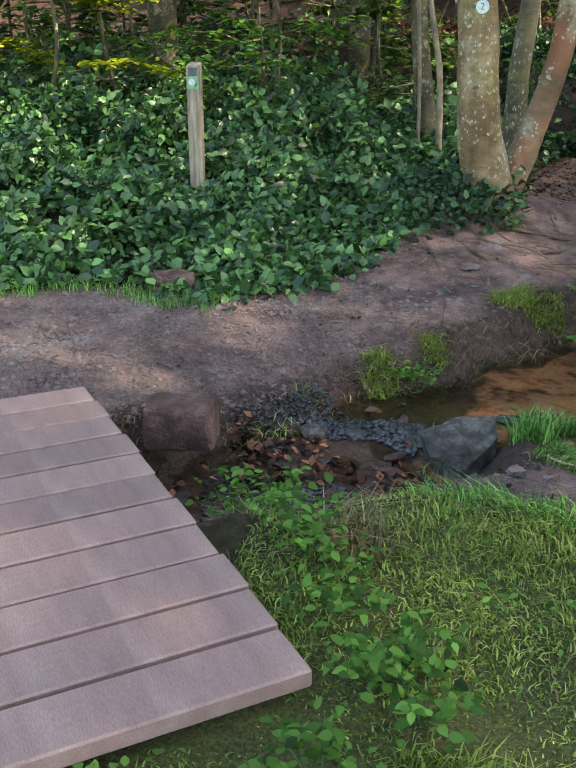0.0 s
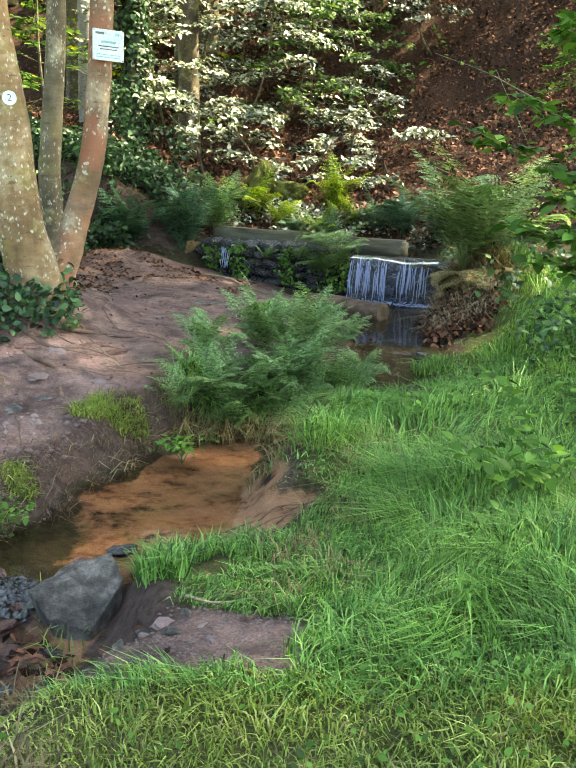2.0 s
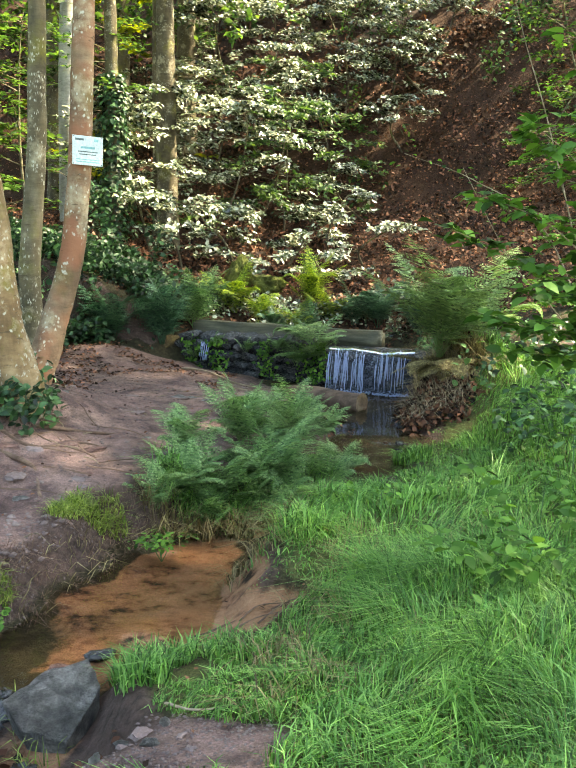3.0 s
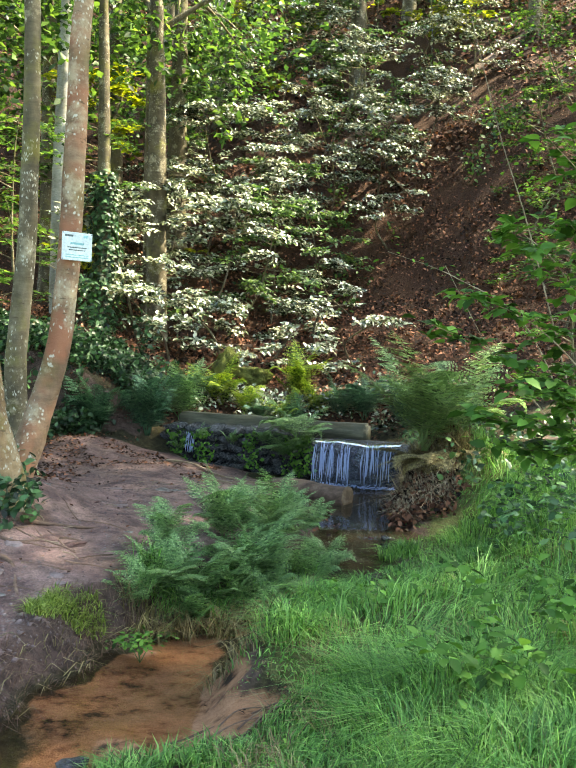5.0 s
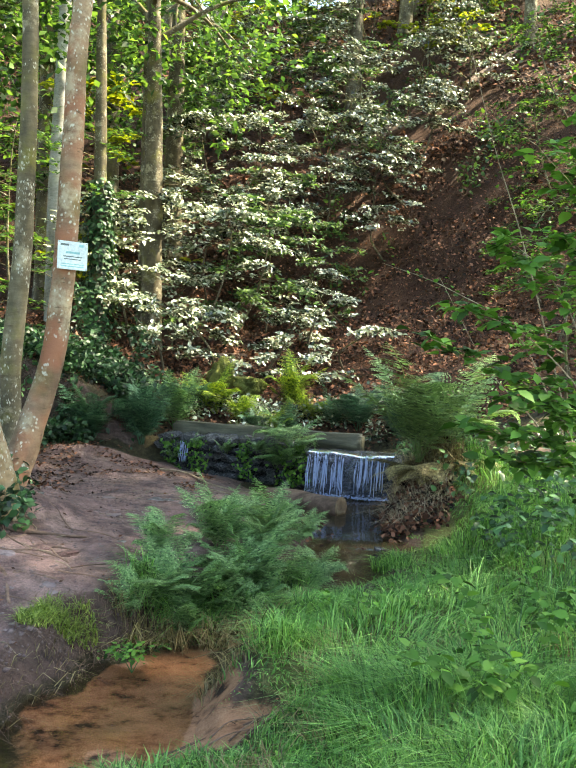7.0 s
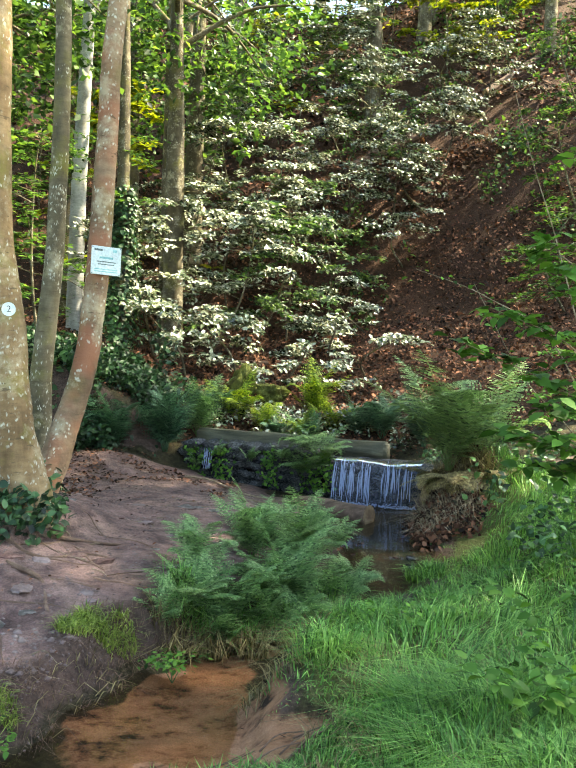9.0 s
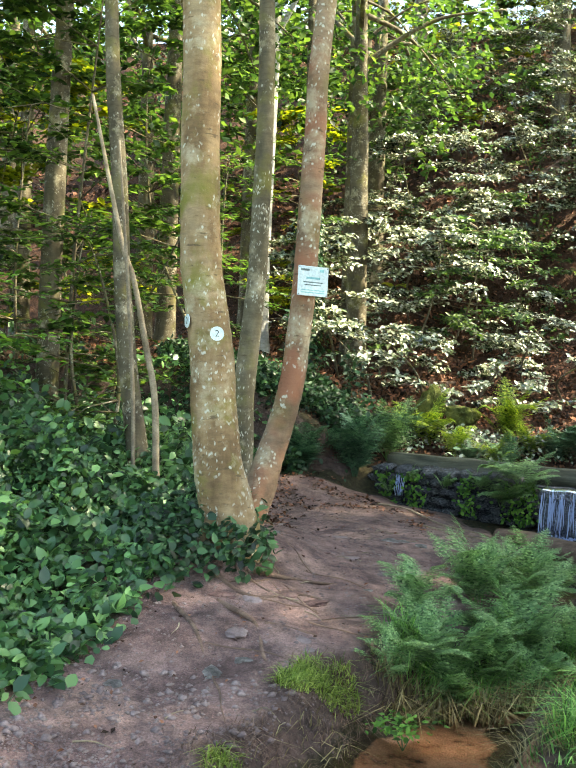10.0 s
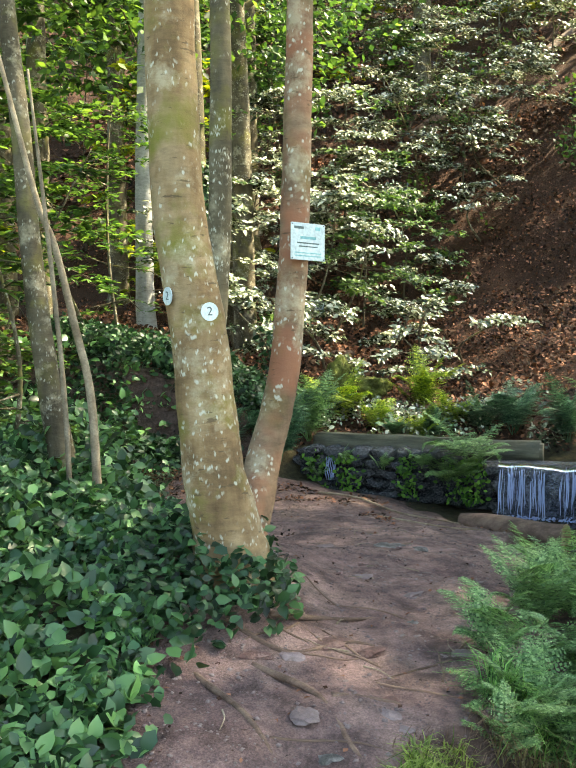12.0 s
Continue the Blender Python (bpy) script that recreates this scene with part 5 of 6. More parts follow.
cover("ivy", "dark ivy hanging over the earth bank", x, y, rng.uniform(-0.05, 0.30, len(x)), 0.075, LEAF_IVY, 0.6)
x, y = thinned(2600, -3.4, -1.7, 6.6, 11.2, lambda x, y: (bank_in(x, y) > -0.05) & (wobble(x, y, 0.5) > -0.1))
cover("ivy", "low dark ivy beside the path", x, y, rng.uniform(0.01, 0.14, len(x)), 0.06, LEAF_IVY, 0.5)
x, y = thinned(6500, -3.6, -0.8, 6.4, 12.0, lambda x, y: (bank_in(x, y) > -0.35) | ((y > 8) & (wobble(x, y, 0.5) > 0)))
cover("path_leaves", "brown leaves gathered beside the path", x, y, rng.uniform(0.004, 0.02, len(x)), 0.05, LITTER, 0.4, "card", (0, 0, 1), "leaf litter")
x, y = thinned(5000, -2.9, -1.6, 11.8, 13.6, lambda x, y: wobble(x, y, 0.7) > -0.2)
cover("ivy", "blue-green ivy climbing the slope", x, y, rng.uniform(0.05, 1.2, len(x)) * sm(13.6, 12.2, y), 0.085, LEAF_IVY, 0.6)
x, y = thinned(6000, 1.4, 4.8, 5.8, 11, lambda x, y: (wobble(x, y, 0.9) > -0.3) & (brook_gap(x, y) > 0.25))
cover("nettles", "leafy green weeds on the stream bank", x, y, rng.uniform(0.05, 0.36, len(x)), 0.07, LEAF_BANK, 0.6)
# the beech colour's painted gloss also lightens these weeds
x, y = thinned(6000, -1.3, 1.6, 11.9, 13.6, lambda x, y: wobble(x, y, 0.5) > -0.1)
cover("slope_weeds", "low leafy weeds behind the weir", x, y, rng.uniform(0.02, 0.30, len(x)), 0.065, LEAF_BEECH_SHINE, 0.6)
x, y = thinned(14000, 1.0, 9.0, 18.5, 32, lambda x, y: (wobble(x, y, 1.6) > 0.25) & (y > 17 + 1.2 * x * (x < 4)))
cover("slope_brush", "dark low brush patches on the upper slope", x, y, rng.uniform(0.0, 0.5, len(x)), 0.13, LEAF_FAR, 0.6)
t = np.clip(rng.choice([0.06, 0.17, 0.38, 0.55, 0.60], 520) + rng.normal(0, 0.022, 520), 0, 0.66)
pos = np.stack([WEIR_A.x + t * (WEIR_B.x - WEIR_A.x) - 0.05, WEIR_A.y + t * (WEIR_B.y - WEIR_A.y) - rng.uniform(0.08, 0.16, 520), rng.uniform(-0.2, 0.26, 520)], 1)
V, F = spread(LEAF_V, LEAF_F, pos, frames(jitter_normals(520, 0.5, (-0.3, -0.8, 0.4)), rng.uniform(0, 6.3, 520)), rng.uniform(0.03, 0.07, 520))
tagged(new("wall_plants", mesh_np("wall_plants", V, F, LEAF_SHRUB)), "small green leafy plants growing on the weir wall", "undergrowth", kind="stuff")
# fallen leaves
x, y = thinned(26000, -5, 6, 13.5, 24, lambda x, y: wobble(x, y, 0.9) > -0.4)
cover("leaf_litter", "curled brown fallen beech leaves on the hillside", x, y, rng.uniform(0.01, 0.05, len(x)), 0.085, LITTER, 0.7, "leaf", (0, -0.5, 0.8), "leaf litter")
x, y = thinned(62000, -7, 7, 11.8, 24, lambda x, y: rng.uniform(0, 1, len(x)) < np.interp(y, [12, 16, 24], [1, .8, .55]))
cover("leaf_litter", "brown fallen beech leaves on the hillside", x, y, rng.uniform(0.003, 0.03, len(x)), 0.062, LITTER, 0.5, "card", (0, -0.5, 0.8), "leaf litter")
x, y = thinned(30000, -14, 12, 22, 38, lambda x, y: wobble(x, y, 3) > -0.6)
cover("leaf_litter", "brown fallen leaves high on the hillside", x, y, rng.uniform(0.01, 0.10, len(x)), 0.17, LITTER, 0.5, "card", (0, -0.5, 0.8), "leaf litter")
x, y = thinned(5200, -2.6, 0.9, 2.0, 10.8, lambda x, y: (brook_gap(x, y) > 0) & (rng.uniform(0, 1, len(x)) < 0.25 + 0.75 * (np.abs(bank_in(x, y)) < 0.25)))
cover("path_leaves", "scattered dead leaves and bits along the path", x, y, rng.uniform(0.002, 0.012, len(x)), 0.028, LITTER, 0.35, "card", (0, 0, 1), "leaf litter")
x, y = thinned(16000, -2.2, -0.3, 1.2, 3.0, lambda x, y: (brook_gap(x, y) < 0.16) & (wobble(x, y, 0.35) > -0.25) & ((x < -1.0) | (y < 2.2)))
n = len(x)
V, F = spread(PEB_V, PEB_F, np.stack([x, y, land(x, y) + 0.006], 1), frames(jitter_normals(n, 0.3), rng.uniform(0, 6, n)), rng.uniform(0.006, 0.024, n))
tagged(new("stream_gravel", mesh_np("stream_gravel", V, F, WET_ROCK)), "dark wet pebbles in the stream bed", "gravel", kind="stuff")
x, y = thinned(5200, -1.8, 1.6, 1.5, 9.4, lambda x, y: (np.abs(brook_gap(x, y)) < 0.16) & ((y < 2.5) | (y > 7.2)))
cover("wet_leaves", "wet red-brown leaves along the water's edge", x, y, rng.uniform(0.012, 0.04, len(x)), 0.05, LITTER, 0.5, "card", (0, 0, 1), "leaf litter")
# gravel
x, y = thinned(52000, -4.2, 0.3, 1.7, 9.5, lambda x, y: (on_path(x, y) > 0.3) & (rng.uniform(0, 1, len(x)) < 0.40 + 0.6 * sm(4.4, 3.0, y)))
n = len(x)
V, F = spread(PEB_V, PEB_F, np.stack([x, y, land(x, y)], 1), frames(jitter_normals(n, 0.2), rng.uniform(0, 6, n)), rng.uniform(0.004, 0.010, n) * rng.choice([1, 1, 1, 1, 1.6, 2.4], n) * np.where(y > 4.2, 0.75, 1.35))
tagged(new("gravel", mesh_np("gravel", V, F, GRAVEL)), "loose purplish gravel on the path", "gravel", kind="stuff")

x, y = thinned(30000, -4.2, -1.1, 1.6, 3.5, lambda x, y: on_path(x, y) > 0.3)
n = len(x)
V, F = spread(PEB_V, PEB_F, np.stack([x, y, land(x, y)], 1), frames(jitter_normals(n, 0.3), rng.uniform(0, 6, n)), rng.uniform(0.003, 0.009, n))
tagged(new("gravel", mesh_np("gravel", V, F, GRAVEL)), "fine purplish gravel where the path meets the bridge", "gravel", kind="stuff")


# ---- grass ----
def blades(x, y, height, width, bend=0.5, z=None, lean=(0, 0)):
    n = len(x)
    a = rng.uniform(0, 6.3, n)
    d = np.stack([np.cos(a), np.sin(a), np.zeros(n)], 1)
    s = np.stack([-d[:, 1], d[:, 0], np.zeros(n)], 1) * (width * rng.uniform(0.7, 1.3, n))[:, None]
    h = (height * rng.uniform(0.5, 1.25, n))[:, None]
    b = (bend * rng.uniform(0.3, 1.5, n))[:, None]
    d = d + np.stack([np.broadcast_to(lean[0], n), np.broadcast_to(lean[1], n), np.zeros(n)], 1)
    p0 = np.stack([x, y, land(x, y) - 0.01 if z is None else z], 1)
    p1 = p0 + d * h * b * 0.28 + np.array([0, 0, 1.0]) * h * 0.55
    p2 = p0 + d * h * b * 0.95 + np.array([0, 0, 1.0]) * h * (1.0 - 0.42 * b)
    V = np.stack([p0 - s, p0 + s, p1 - s * 0.8, p1 + s * 0.8, p2], 1).reshape(-1, 3)
    F = np.array([(0, 1, 3), (0, 3, 2), (2, 3, 4)])[None] + (np.arange(n) * 5)[:, None, None]
    return V, F.reshape(-1, 3)


def on_lawn(x, y):
    left = np.interp(y, [0.2, 0.9, 1.2, 1.5, 2.0, 2.6], [-1.0, -0.40, -0.86, -1.05, -0.62, -0.3])
    bare = (np.hypot((x + 0.36) / 0.32, (y - 2.18) / 0.25) < 1 + 0.3 * wobble(x, y, 0.2)) | (inlet(x, y) > 0.3) | ((x < 1.5) & (y > 7.6 + 0.4 * wobble(x, y, 0.6)))
    far_side = x > np.interp(y, BROOK[:, 1], BROOK[:, 0])
    return far_side & (brook_gap(x, y) > np.interp(y, [2.6, 3.0, 4.3, 4.7, 5.6, 6.2], [.10, .10, .12, .22, .22, .12]) + 0.05 * wobble(x, y, 0.2)) & (x > left + 0.1 * wobble(x, y, 0.3)) & ~bare


def lawn_height(x, y):
    return np.interp(y, [0.3, 1.6, 2.6, 3.4, 6, 9], [0.05, 0.06, 0.12, 0.19, 0.21, 0.15]) * (0.45 + 0.55 * sm(0.05, 0.6, brook_gap(x, y))) * (1 + 0.3 * wobble(x, y, 0.5) + 0.28 * wobble(y, x, 0.17)) * (1 - 0.55 * sm(4.4, 5.0, y) * sm(1.1, 0.3, brook_gap(x, y))) * (1 - 0.62 * np.exp(-((x + 0.25) / 0.5) ** 2 - ((y - 2.95) / 0.45) ** 2)) * (0.75 + 0.35 * sm(0, 0.9, x))


def swirl(x, y, k):
    """Which way the blades of each clump fall."""
    return k * wobble(x, y, 0.22), k * wobble(y + 3, x, 0.22) - 0.15 * k


x, y = thinned(54000, -1.1, 2.6, 0.4, 2.0, on_lawn)
V, F = blades(x, y, lawn_height(x, y) * 0.8, 0.0023, 0.9, None, swirl(x, y, 0.4))
tagged(new("grass", mesh_np("grass", V, F, GRASS_SHORT)), "short yellowish-green grass beside the bridge", "grass", kind="stuff")
x, y = thinned(52000, -1.1, 2.6, 1.9, 3.6, on_lawn)
V, F = blades(x, y, lawn_height(x, y) * 1.15, 0.0025, 0.9, None, swirl(x, y, 1.0))
tagged(new("grass", mesh_np("grass", V, F, GRASS)), "fresh green grass beside the brook", "grass", kind="stuff")
x, y = thinned(2600, -0.5, 2.6, 1.3, 3.4, lambda x, y: on_lawn(x, y) & (wobble(x, y, 0.3) > 0.2))
cover("clover", "small clover and weed leaves in the grass", x, y, rng.uniform(0.02, 0.07, len(x)), 0.022, LEAF_SHRUB, 0.4, "leaf", (0, -0.2, 0.9))
x, y = thinned(52000, -0.6, 4.6, 3.6, 9.2, on_lawn)
V, F = blades(x, y, lawn_height(x, y) * 1.05, 0.0034, 0.85, None, swirl(x, y, 1.1))
tagged(new("grass", mesh_np("grass", V, F, GRASS)), "long lush green grass on the stream bank", "grass", kind="stuff")
x, y = thinned(15000, -1.0, 3.0, 0.4, 5.5, lambda x, y: on_lawn(x, y) & (wobble(x, y, 0.45) > 0.15))
V, F = blades(x, y, lawn_height(x, y) * 0.9, 0.002, 1.0)
tagged(new("dry_grass", mesh_np("dry_grass", V, F, DRY)), "straw-coloured dry blades in the grass", "grass", kind="stuff")
x, y = thinned(9000, -5, -2.2, 2.5, 4.1, lambda x, y: (np.abs(bank_in(x, y) + 0.10) < 0.17 + 0.06 * wobble(x, y, 0.2)) & (x < -2.45))
V, F = blades(x, y, np.full(len(x), 0.10), 0.003, 0.8)
tagged(new("verge_grass", mesh_np("verge_grass", V, F, GRASS)), "tufty grass along the path's edge", "grass", kind="stuff")
x, y = thinned(5200, -2.1, -1.3, 1.9, 3.0, lambda x, y: (brook_gap(x, y) > 0.02) & (on_path(x, y) < 0.4) & (wobble(x, y, 0.3) > -0.2))
V, F = blades(x, y, np.full(len(x), 0.05), 0.0022, 0.9)
tagged(new("verge_grass", mesh_np("verge_grass", V, F, DRY)), "sparse mossy tufts by the gravel", "grass", kind="stuff")
x, y = thinned(6500, -1.6, 0.5, 3.0, 7.2, lambda x, y: (brook_gap(x, y) > 0.0) & (brook_gap(x, y) < 0.42) & (x < np.interp(y, BROOK[:, 1], BROOK[:, 0])) & (on_path(x, y) < 0.5) & (wobble(x, y, 0.3) > -0.3))
V, F = blades(x, y, np.full(len(x), 0.11), 0.0022, 1.2, None, (0.5, -0.5))
tagged(new("bank_grass", mesh_np("bank_grass", V, F, DRY)), "straggly dry grass and rootlets on the earth bank", "grass", kind="stuff")


def tuft(x, y, r, h, n, label, mat=GRASS, bend=0.7):
    a, q = rng.uniform(0, 6.3, n), np.sqrt(rng.uniform(0, 1, n)) * r
    px, py = q * np.cos(a), q * np.sin(a)
    V, F = blades(px + x, py + y, np.full(n, h), 0.003, bend)
    g = float(land(x, y))
    ob = new("grass_tuft", mesh_np("grass_tuft", V - np.array([x, y, g]), F, mat))
    ob.location = (x, y, g)
    return tagged(ob, label, "grass tuft", kind="stuff")


for x, y, r, h, n in ((-1.44, 3.26, .10, .11, 420), (-1.52, 3.36, .08, .10, 240), (-1.31, 3.58, .09, .10, 340), (-1.18, 4.24, .09, .11, 380), (-1.10, 4.36, .11, .12, 460), (-0.99, 4.46, .09, .11, 320)):
    tuft(x, y, r * 0.85, h * 0.75, n, "bright green grass tuft on the bare earth bank", GRASS_SHORT, 1.1)
for x, y, r, h, n in ((-0.56, 2.96, .11, .17, 480), (-0.45, 2.96, .09, .13, 300), (-0.22, 2.98, .13, .10, 420), (-0.52, 2.72, .09, .14, 240)):
    tuft(x, y, r, h, n, "bright green grass tuft beside the boulder")
for x, y, r, h, n in ((0.02, 3.98, .12, .22, 500), (0.20, 4.50, .12, .18, 400), (0.42, 5.35, .14, .15, 400), (0.85, 6.5, .15, .15, 400)):
    tuft(x, y, r, h, n, "long arching grass hanging over the brook", GRASS, 1.1)
for x, y in ((1.32, 8.75), (1.45, 8.50), (1.30, 9.10), (1.62, 8.35), (1.50, 8.72)):
    tuft(x, y, .12, .34, 220, "tangled dry stems hanging under the large fern", DRY, 1.3)
for x, y, h in ((-0.55, 4.70, .22), (-0.35, 4.72, .24), (-0.15, 4.95, .26), (0.08, 5.30, .26), (-0.75, 4.62, .18)):
    tuft(x, y, .10, h, 200, "straw-coloured stems drooping below the ferns", DRY, 1.3)
for x, y, h in ((-0.45, 4.85, .30), (-0.20, 5.15, .34), (0.05, 5.55, .34), (-0.70, 4.85, .24)):
    tuft(x, y, .14, h, 320, "long grass growing through the ferns", GRASS, 1.0)
tuft(-0.80, 2.12, .10, .17, 220, "straggly grass tuft at the water's edge", DRY, 1.0)
tuft(-0.62, 1.48, .10, .16, 200, "dry grass hanging beside the bridge", DRY, 1.1)
tuft(-1.12, 1.72, .12, .20, 260, "dry grass hanging beside the bridge", DRY, 1.1)


# matted leaves, roots and stems on the bank under the large fern
x, y = thinned(3600, 0.95, 2.0, 7.5, 9.0, lambda x, y: (brook_gap(x, y) > -0.02) & (brook_gap(x, y) < 0.55))
cover("matted_leaves", "brown matted leaves under the large fern", x, y, rng.uniform(0.004, 0.07, len(x)), 0.065, LITTER, 0.6, "leaf", (-0.3, -0.5, 0.7), "leaf litter")
x, y = thinned(2600, 1.0, 1.9, 7.7, 8.9, lambda x, y: (brook_gap(x, y) > 0.0) & (brook_gap(x, y) < 0.5))
V, F = blades(x, y, np.full(len(x), 0.18), 0.004, 1.3, None, (-0.35, -0.5))
tagged(new("hanging_roots", mesh_np("hanging_roots", V, F, TWIG)), "brown roots and dead stems hanging down the bank", "roots", kind="stuff")
# crumbled rim and rootlets of the far bank
x, y = thinned(9000, -1.9, -0.2, 3.0, 5.0, lambda x, y: (brook_gap(x, y) > 0.0) & (brook_gap(x, y) < 0.34) & (x < np.interp(y, BROOK[:, 1], BROOK[:, 0])) & (wobble(x, y, 0.16) > -0.2))
V, F = blades(x, y, np.full(len(x), 0.075), 0.0018, 1.3, None, (0.8, -0.9))
tagged(new("hanging_roots", mesh_np("hanging_roots", V, F, LOG_BARK)), "fine dark rootlets hanging from the earth bank", "roots", kind="stuff")


# ---- leafy plants ----
def shrub(name, label, category, base, branches, leaf, size, per, radius=0.008, width=0.30, spray=0.25, bark_mat=TWIG):
    ob = tagged(new(name), label, category)
    ob.location = base
    o = np.array(base)
    st, en = [], []
    for br in branches:
        line = smooth_line([(0, 0, 0)] + [tuple(np.array(p) - o) for p in br], 7)
        V, F = tube(line, np.linspace(radius, radius * 0.25, len(line)), 6, 0.08)
        child("branch", mesh_np("branch", V, F, bark_mat, True), ob)
        n = len(line)
        for i in range(int(n * 0.42), n):
            for _ in range(2):
                a = rng.uniform(0, 6.3)
                st.append(line[i])
                en.append(line[i] + np.array([math.cos(a), math.sin(a), rng.uniform(-.3, .35)]) * spray * rng.uniform(.4, 1.1))
    V, F = leaf_sprays(np.array(st), np.array(en), per, size, 0.15, 0.32, "leaf", width)
    child("leaves", mesh_np("leaves", V, F, leaf), ob)
    return ob


shrub("hazel_bush", "leafy green hazel bush with long bare arching twigs", "bush", (2.45, 6.3, 0.2),
      [[(2.2, 6.0, 1.4), (1.95, 5.8, 2.35), (1.62, 5.7, 2.72)], [(2.1, 5.9, 1.2), (1.75, 5.7, 1.85), (1.42, 5.6, 2.12)], [(2.1, 5.9, 1.0), (1.6, 5.7, 1.5), (1.08, 5.6, 1.72)],
       [(2.1, 6.0, 0.9), (1.55, 5.9, 1.25), (0.98, 5.9, 1.50)], [(2.0, 5.8, 0.8), (1.70, 5.6, 1.05), (1.42, 5.5, 1.12)], [(2.1, 5.8, 0.7), (1.65, 5.6, 0.85), (1.25, 5.6, 0.92)],
       [(2.3, 6.2, 1.6), (2.1, 6.0, 2.6), (2.0, 5.9, 3.2)], [(2.2, 6.1, 1.5), (2.0, 5.9, 2.0), (1.8, 5.8, 2.2)], [(2.1, 6.1, 0.6), (1.8, 5.9, 0.66), (1.4, 5.9, 0.72)]], LEAF_SHRUB, 0.11, 6)
shrub("bare_twigs", "thin bare twigs arching over the brook", "twigs", (2.5, 7.2, 0.3),
      [[(1.9, 7.0, 1.5), (1.3, 6.9, 1.9), (0.75, 6.9, 2.1)], [(1.9, 7.0, 2.2), (1.6, 6.9, 3.0), (1.35, 6.9, 3.9)], [(2.0, 7.0, 0.9), (1.6, 6.9, 1.3), (1.2, 6.9, 2.0)]], LEAF_SHRUB, 0.05, 1, 0.007)
for (x, y, h), lab in (((0.72, 3.15, .34), "bright green bramble sprig in the long grass"), ((1.02, 3.7, .42), "bright green bramble sprig in the long grass"), ((1.45, 4.6, .55), "dark green bramble in the long grass"), ((1.25, 3.1, .3), "bright green bramble sprig in the long grass"),
                       ((1.65, 5.4, .5), "dark green bramble in the long grass"), ((-0.98, 1.58, .18), "green leafy weed beside the bridge"), ((-0.70, 1.36, .17), "green leafy weed beside the bridge"), ((-0.30, 1.04, .12), "green leafy weed beside the bridge"),
                       ((-0.50, 1.20, .15), "green leafy weed beside the bridge"), ((-0.25, 0.70, .15), "green leafy weed beside the bridge"), ((-0.50, 0.48, .07), "green leafy weed beside the bridge"), ((-0.18, 0.98, .16), "green leafy weed beside the bridge"), ((-1.08, 1.66, .22), "green leafy weed beside the bridge"), ((-1.30, 3.34, .13), "small leafy plant on the earth bank"), ((-0.70, 4.25, .16), "small leafy plant on the earth bank")):
    g = float(land(x, y))
    brs = []
    for k in range(4):
        a = k * 1.57 + rng.uniform(-.5, .5)
        brs.append([(x + 0.35 * h * math.cos(a), y + 0.35 * h * math.sin(a), g + h * 0.6), (x + 0.7 * h * math.cos(a), y + 0.7 * h * math.sin(a), g + h * rng.uniform(.7, 1.0))])
    shrub("weed", lab, "plant", (x, y, g), brs, LEAF_SHRUB if "dark" not in lab else LEAF_BANK, 0.033 if h < .3 else 0.060, 2, 0.0025, 0.35, 0.11, LEAF_BANK)


# ---- notice, trail marks ----
def letters(text, size, mat, parent, m, name="lettering"):
    cu = bpy.data.curves.new(name, "FONT")
    cu.body, cu.size, cu.extrude, cu.align_x, cu.align_y = text, size, 0.0006, "CENTER", "CENTER"
    tmp = bpy.data.objects.new(name, cu)
    scene.collection.objects.link(tmp)
    me = bpy.data.meshes.new_from_object(tmp.evaluated_get(bpy.context.evaluated_depsgraph_get()))
    bpy.data.objects.remove(tmp)
    me.materials.clear()
    me.materials.append(mat)
    return child(name, me, parent, m)


def notice():
    base = tagged(new("notice_sign"), "small white printed notice fixed to the leaning tree", "sign")
    base.matrix_world = pose(-1.495, 6.185, 2.012, 90, 0, 34) @ pose(0, 0, 0, 0, 0, -1.5)
    bm = box_bm(0.218, 0.196, 0.006, 0.002)
    part("panel", bm, SIGN_WHITE, base, smooth=False)
    for i, (x, y, w, h, mat) in enumerate(((-0.060, 0.072, 0.060, 0.014, INK), (0.060, 0.072, 0.030, 0.018, TEAL), (0.0, 0.020, 0.10, 0.014, TEAL), (0.0, -0.008, 0.14, 0.007, INK), (0.0, -0.026, 0.12, 0.006, INK), (0.0, -0.060, 0.17, 0.006, TEAL), (0.0, -0.076, 0.17, 0.006, TEAL))):
        bm = box_bm(w, h, 0.0015, 0)
        bmesh.ops.translate(bm, vec=(x, y, 0.0042), verts=bm.verts)
        part("print_line", bm, mat, base, smooth=False)
    for x in (-0.1, 0.1):
        for y in (-0.09, 0.09):
            bm = bmesh.new()
            bmesh.ops.create_uvsphere(bm, u_segments=8, v_segments=6, radius=0.004)
            bmesh.ops.translate(bm, vec=(x, y, 0.003), verts=bm.verts)
            part("nail", bm, INK, base)


notice()


def trail_mark(x, y, z, turn, lean=0.0):
    base = tagged(new("trail_mark"), "round white trail mark with the number 2 on the bark", "trail mark", "trail marks on the tree")
    base.matrix_world = pose(x, y, z, 90 + lean, 0, turn)
    bm = bmesh.new()
    bmesh.ops.create_cone(bm, cap_ends=True, segments=24, radius1=0.043, radius2=0.043, depth=0.004)
    part("disc", bm, SIGN_WHITE, base, smooth=False)
    letters("2", 0.058, INK, base, pose(0, 0, 0.0026), "number")


trail_mark(-1.955, 5.545, 1.625, 28)
trail_mark(-2.152, 5.568, 1.70, -53)


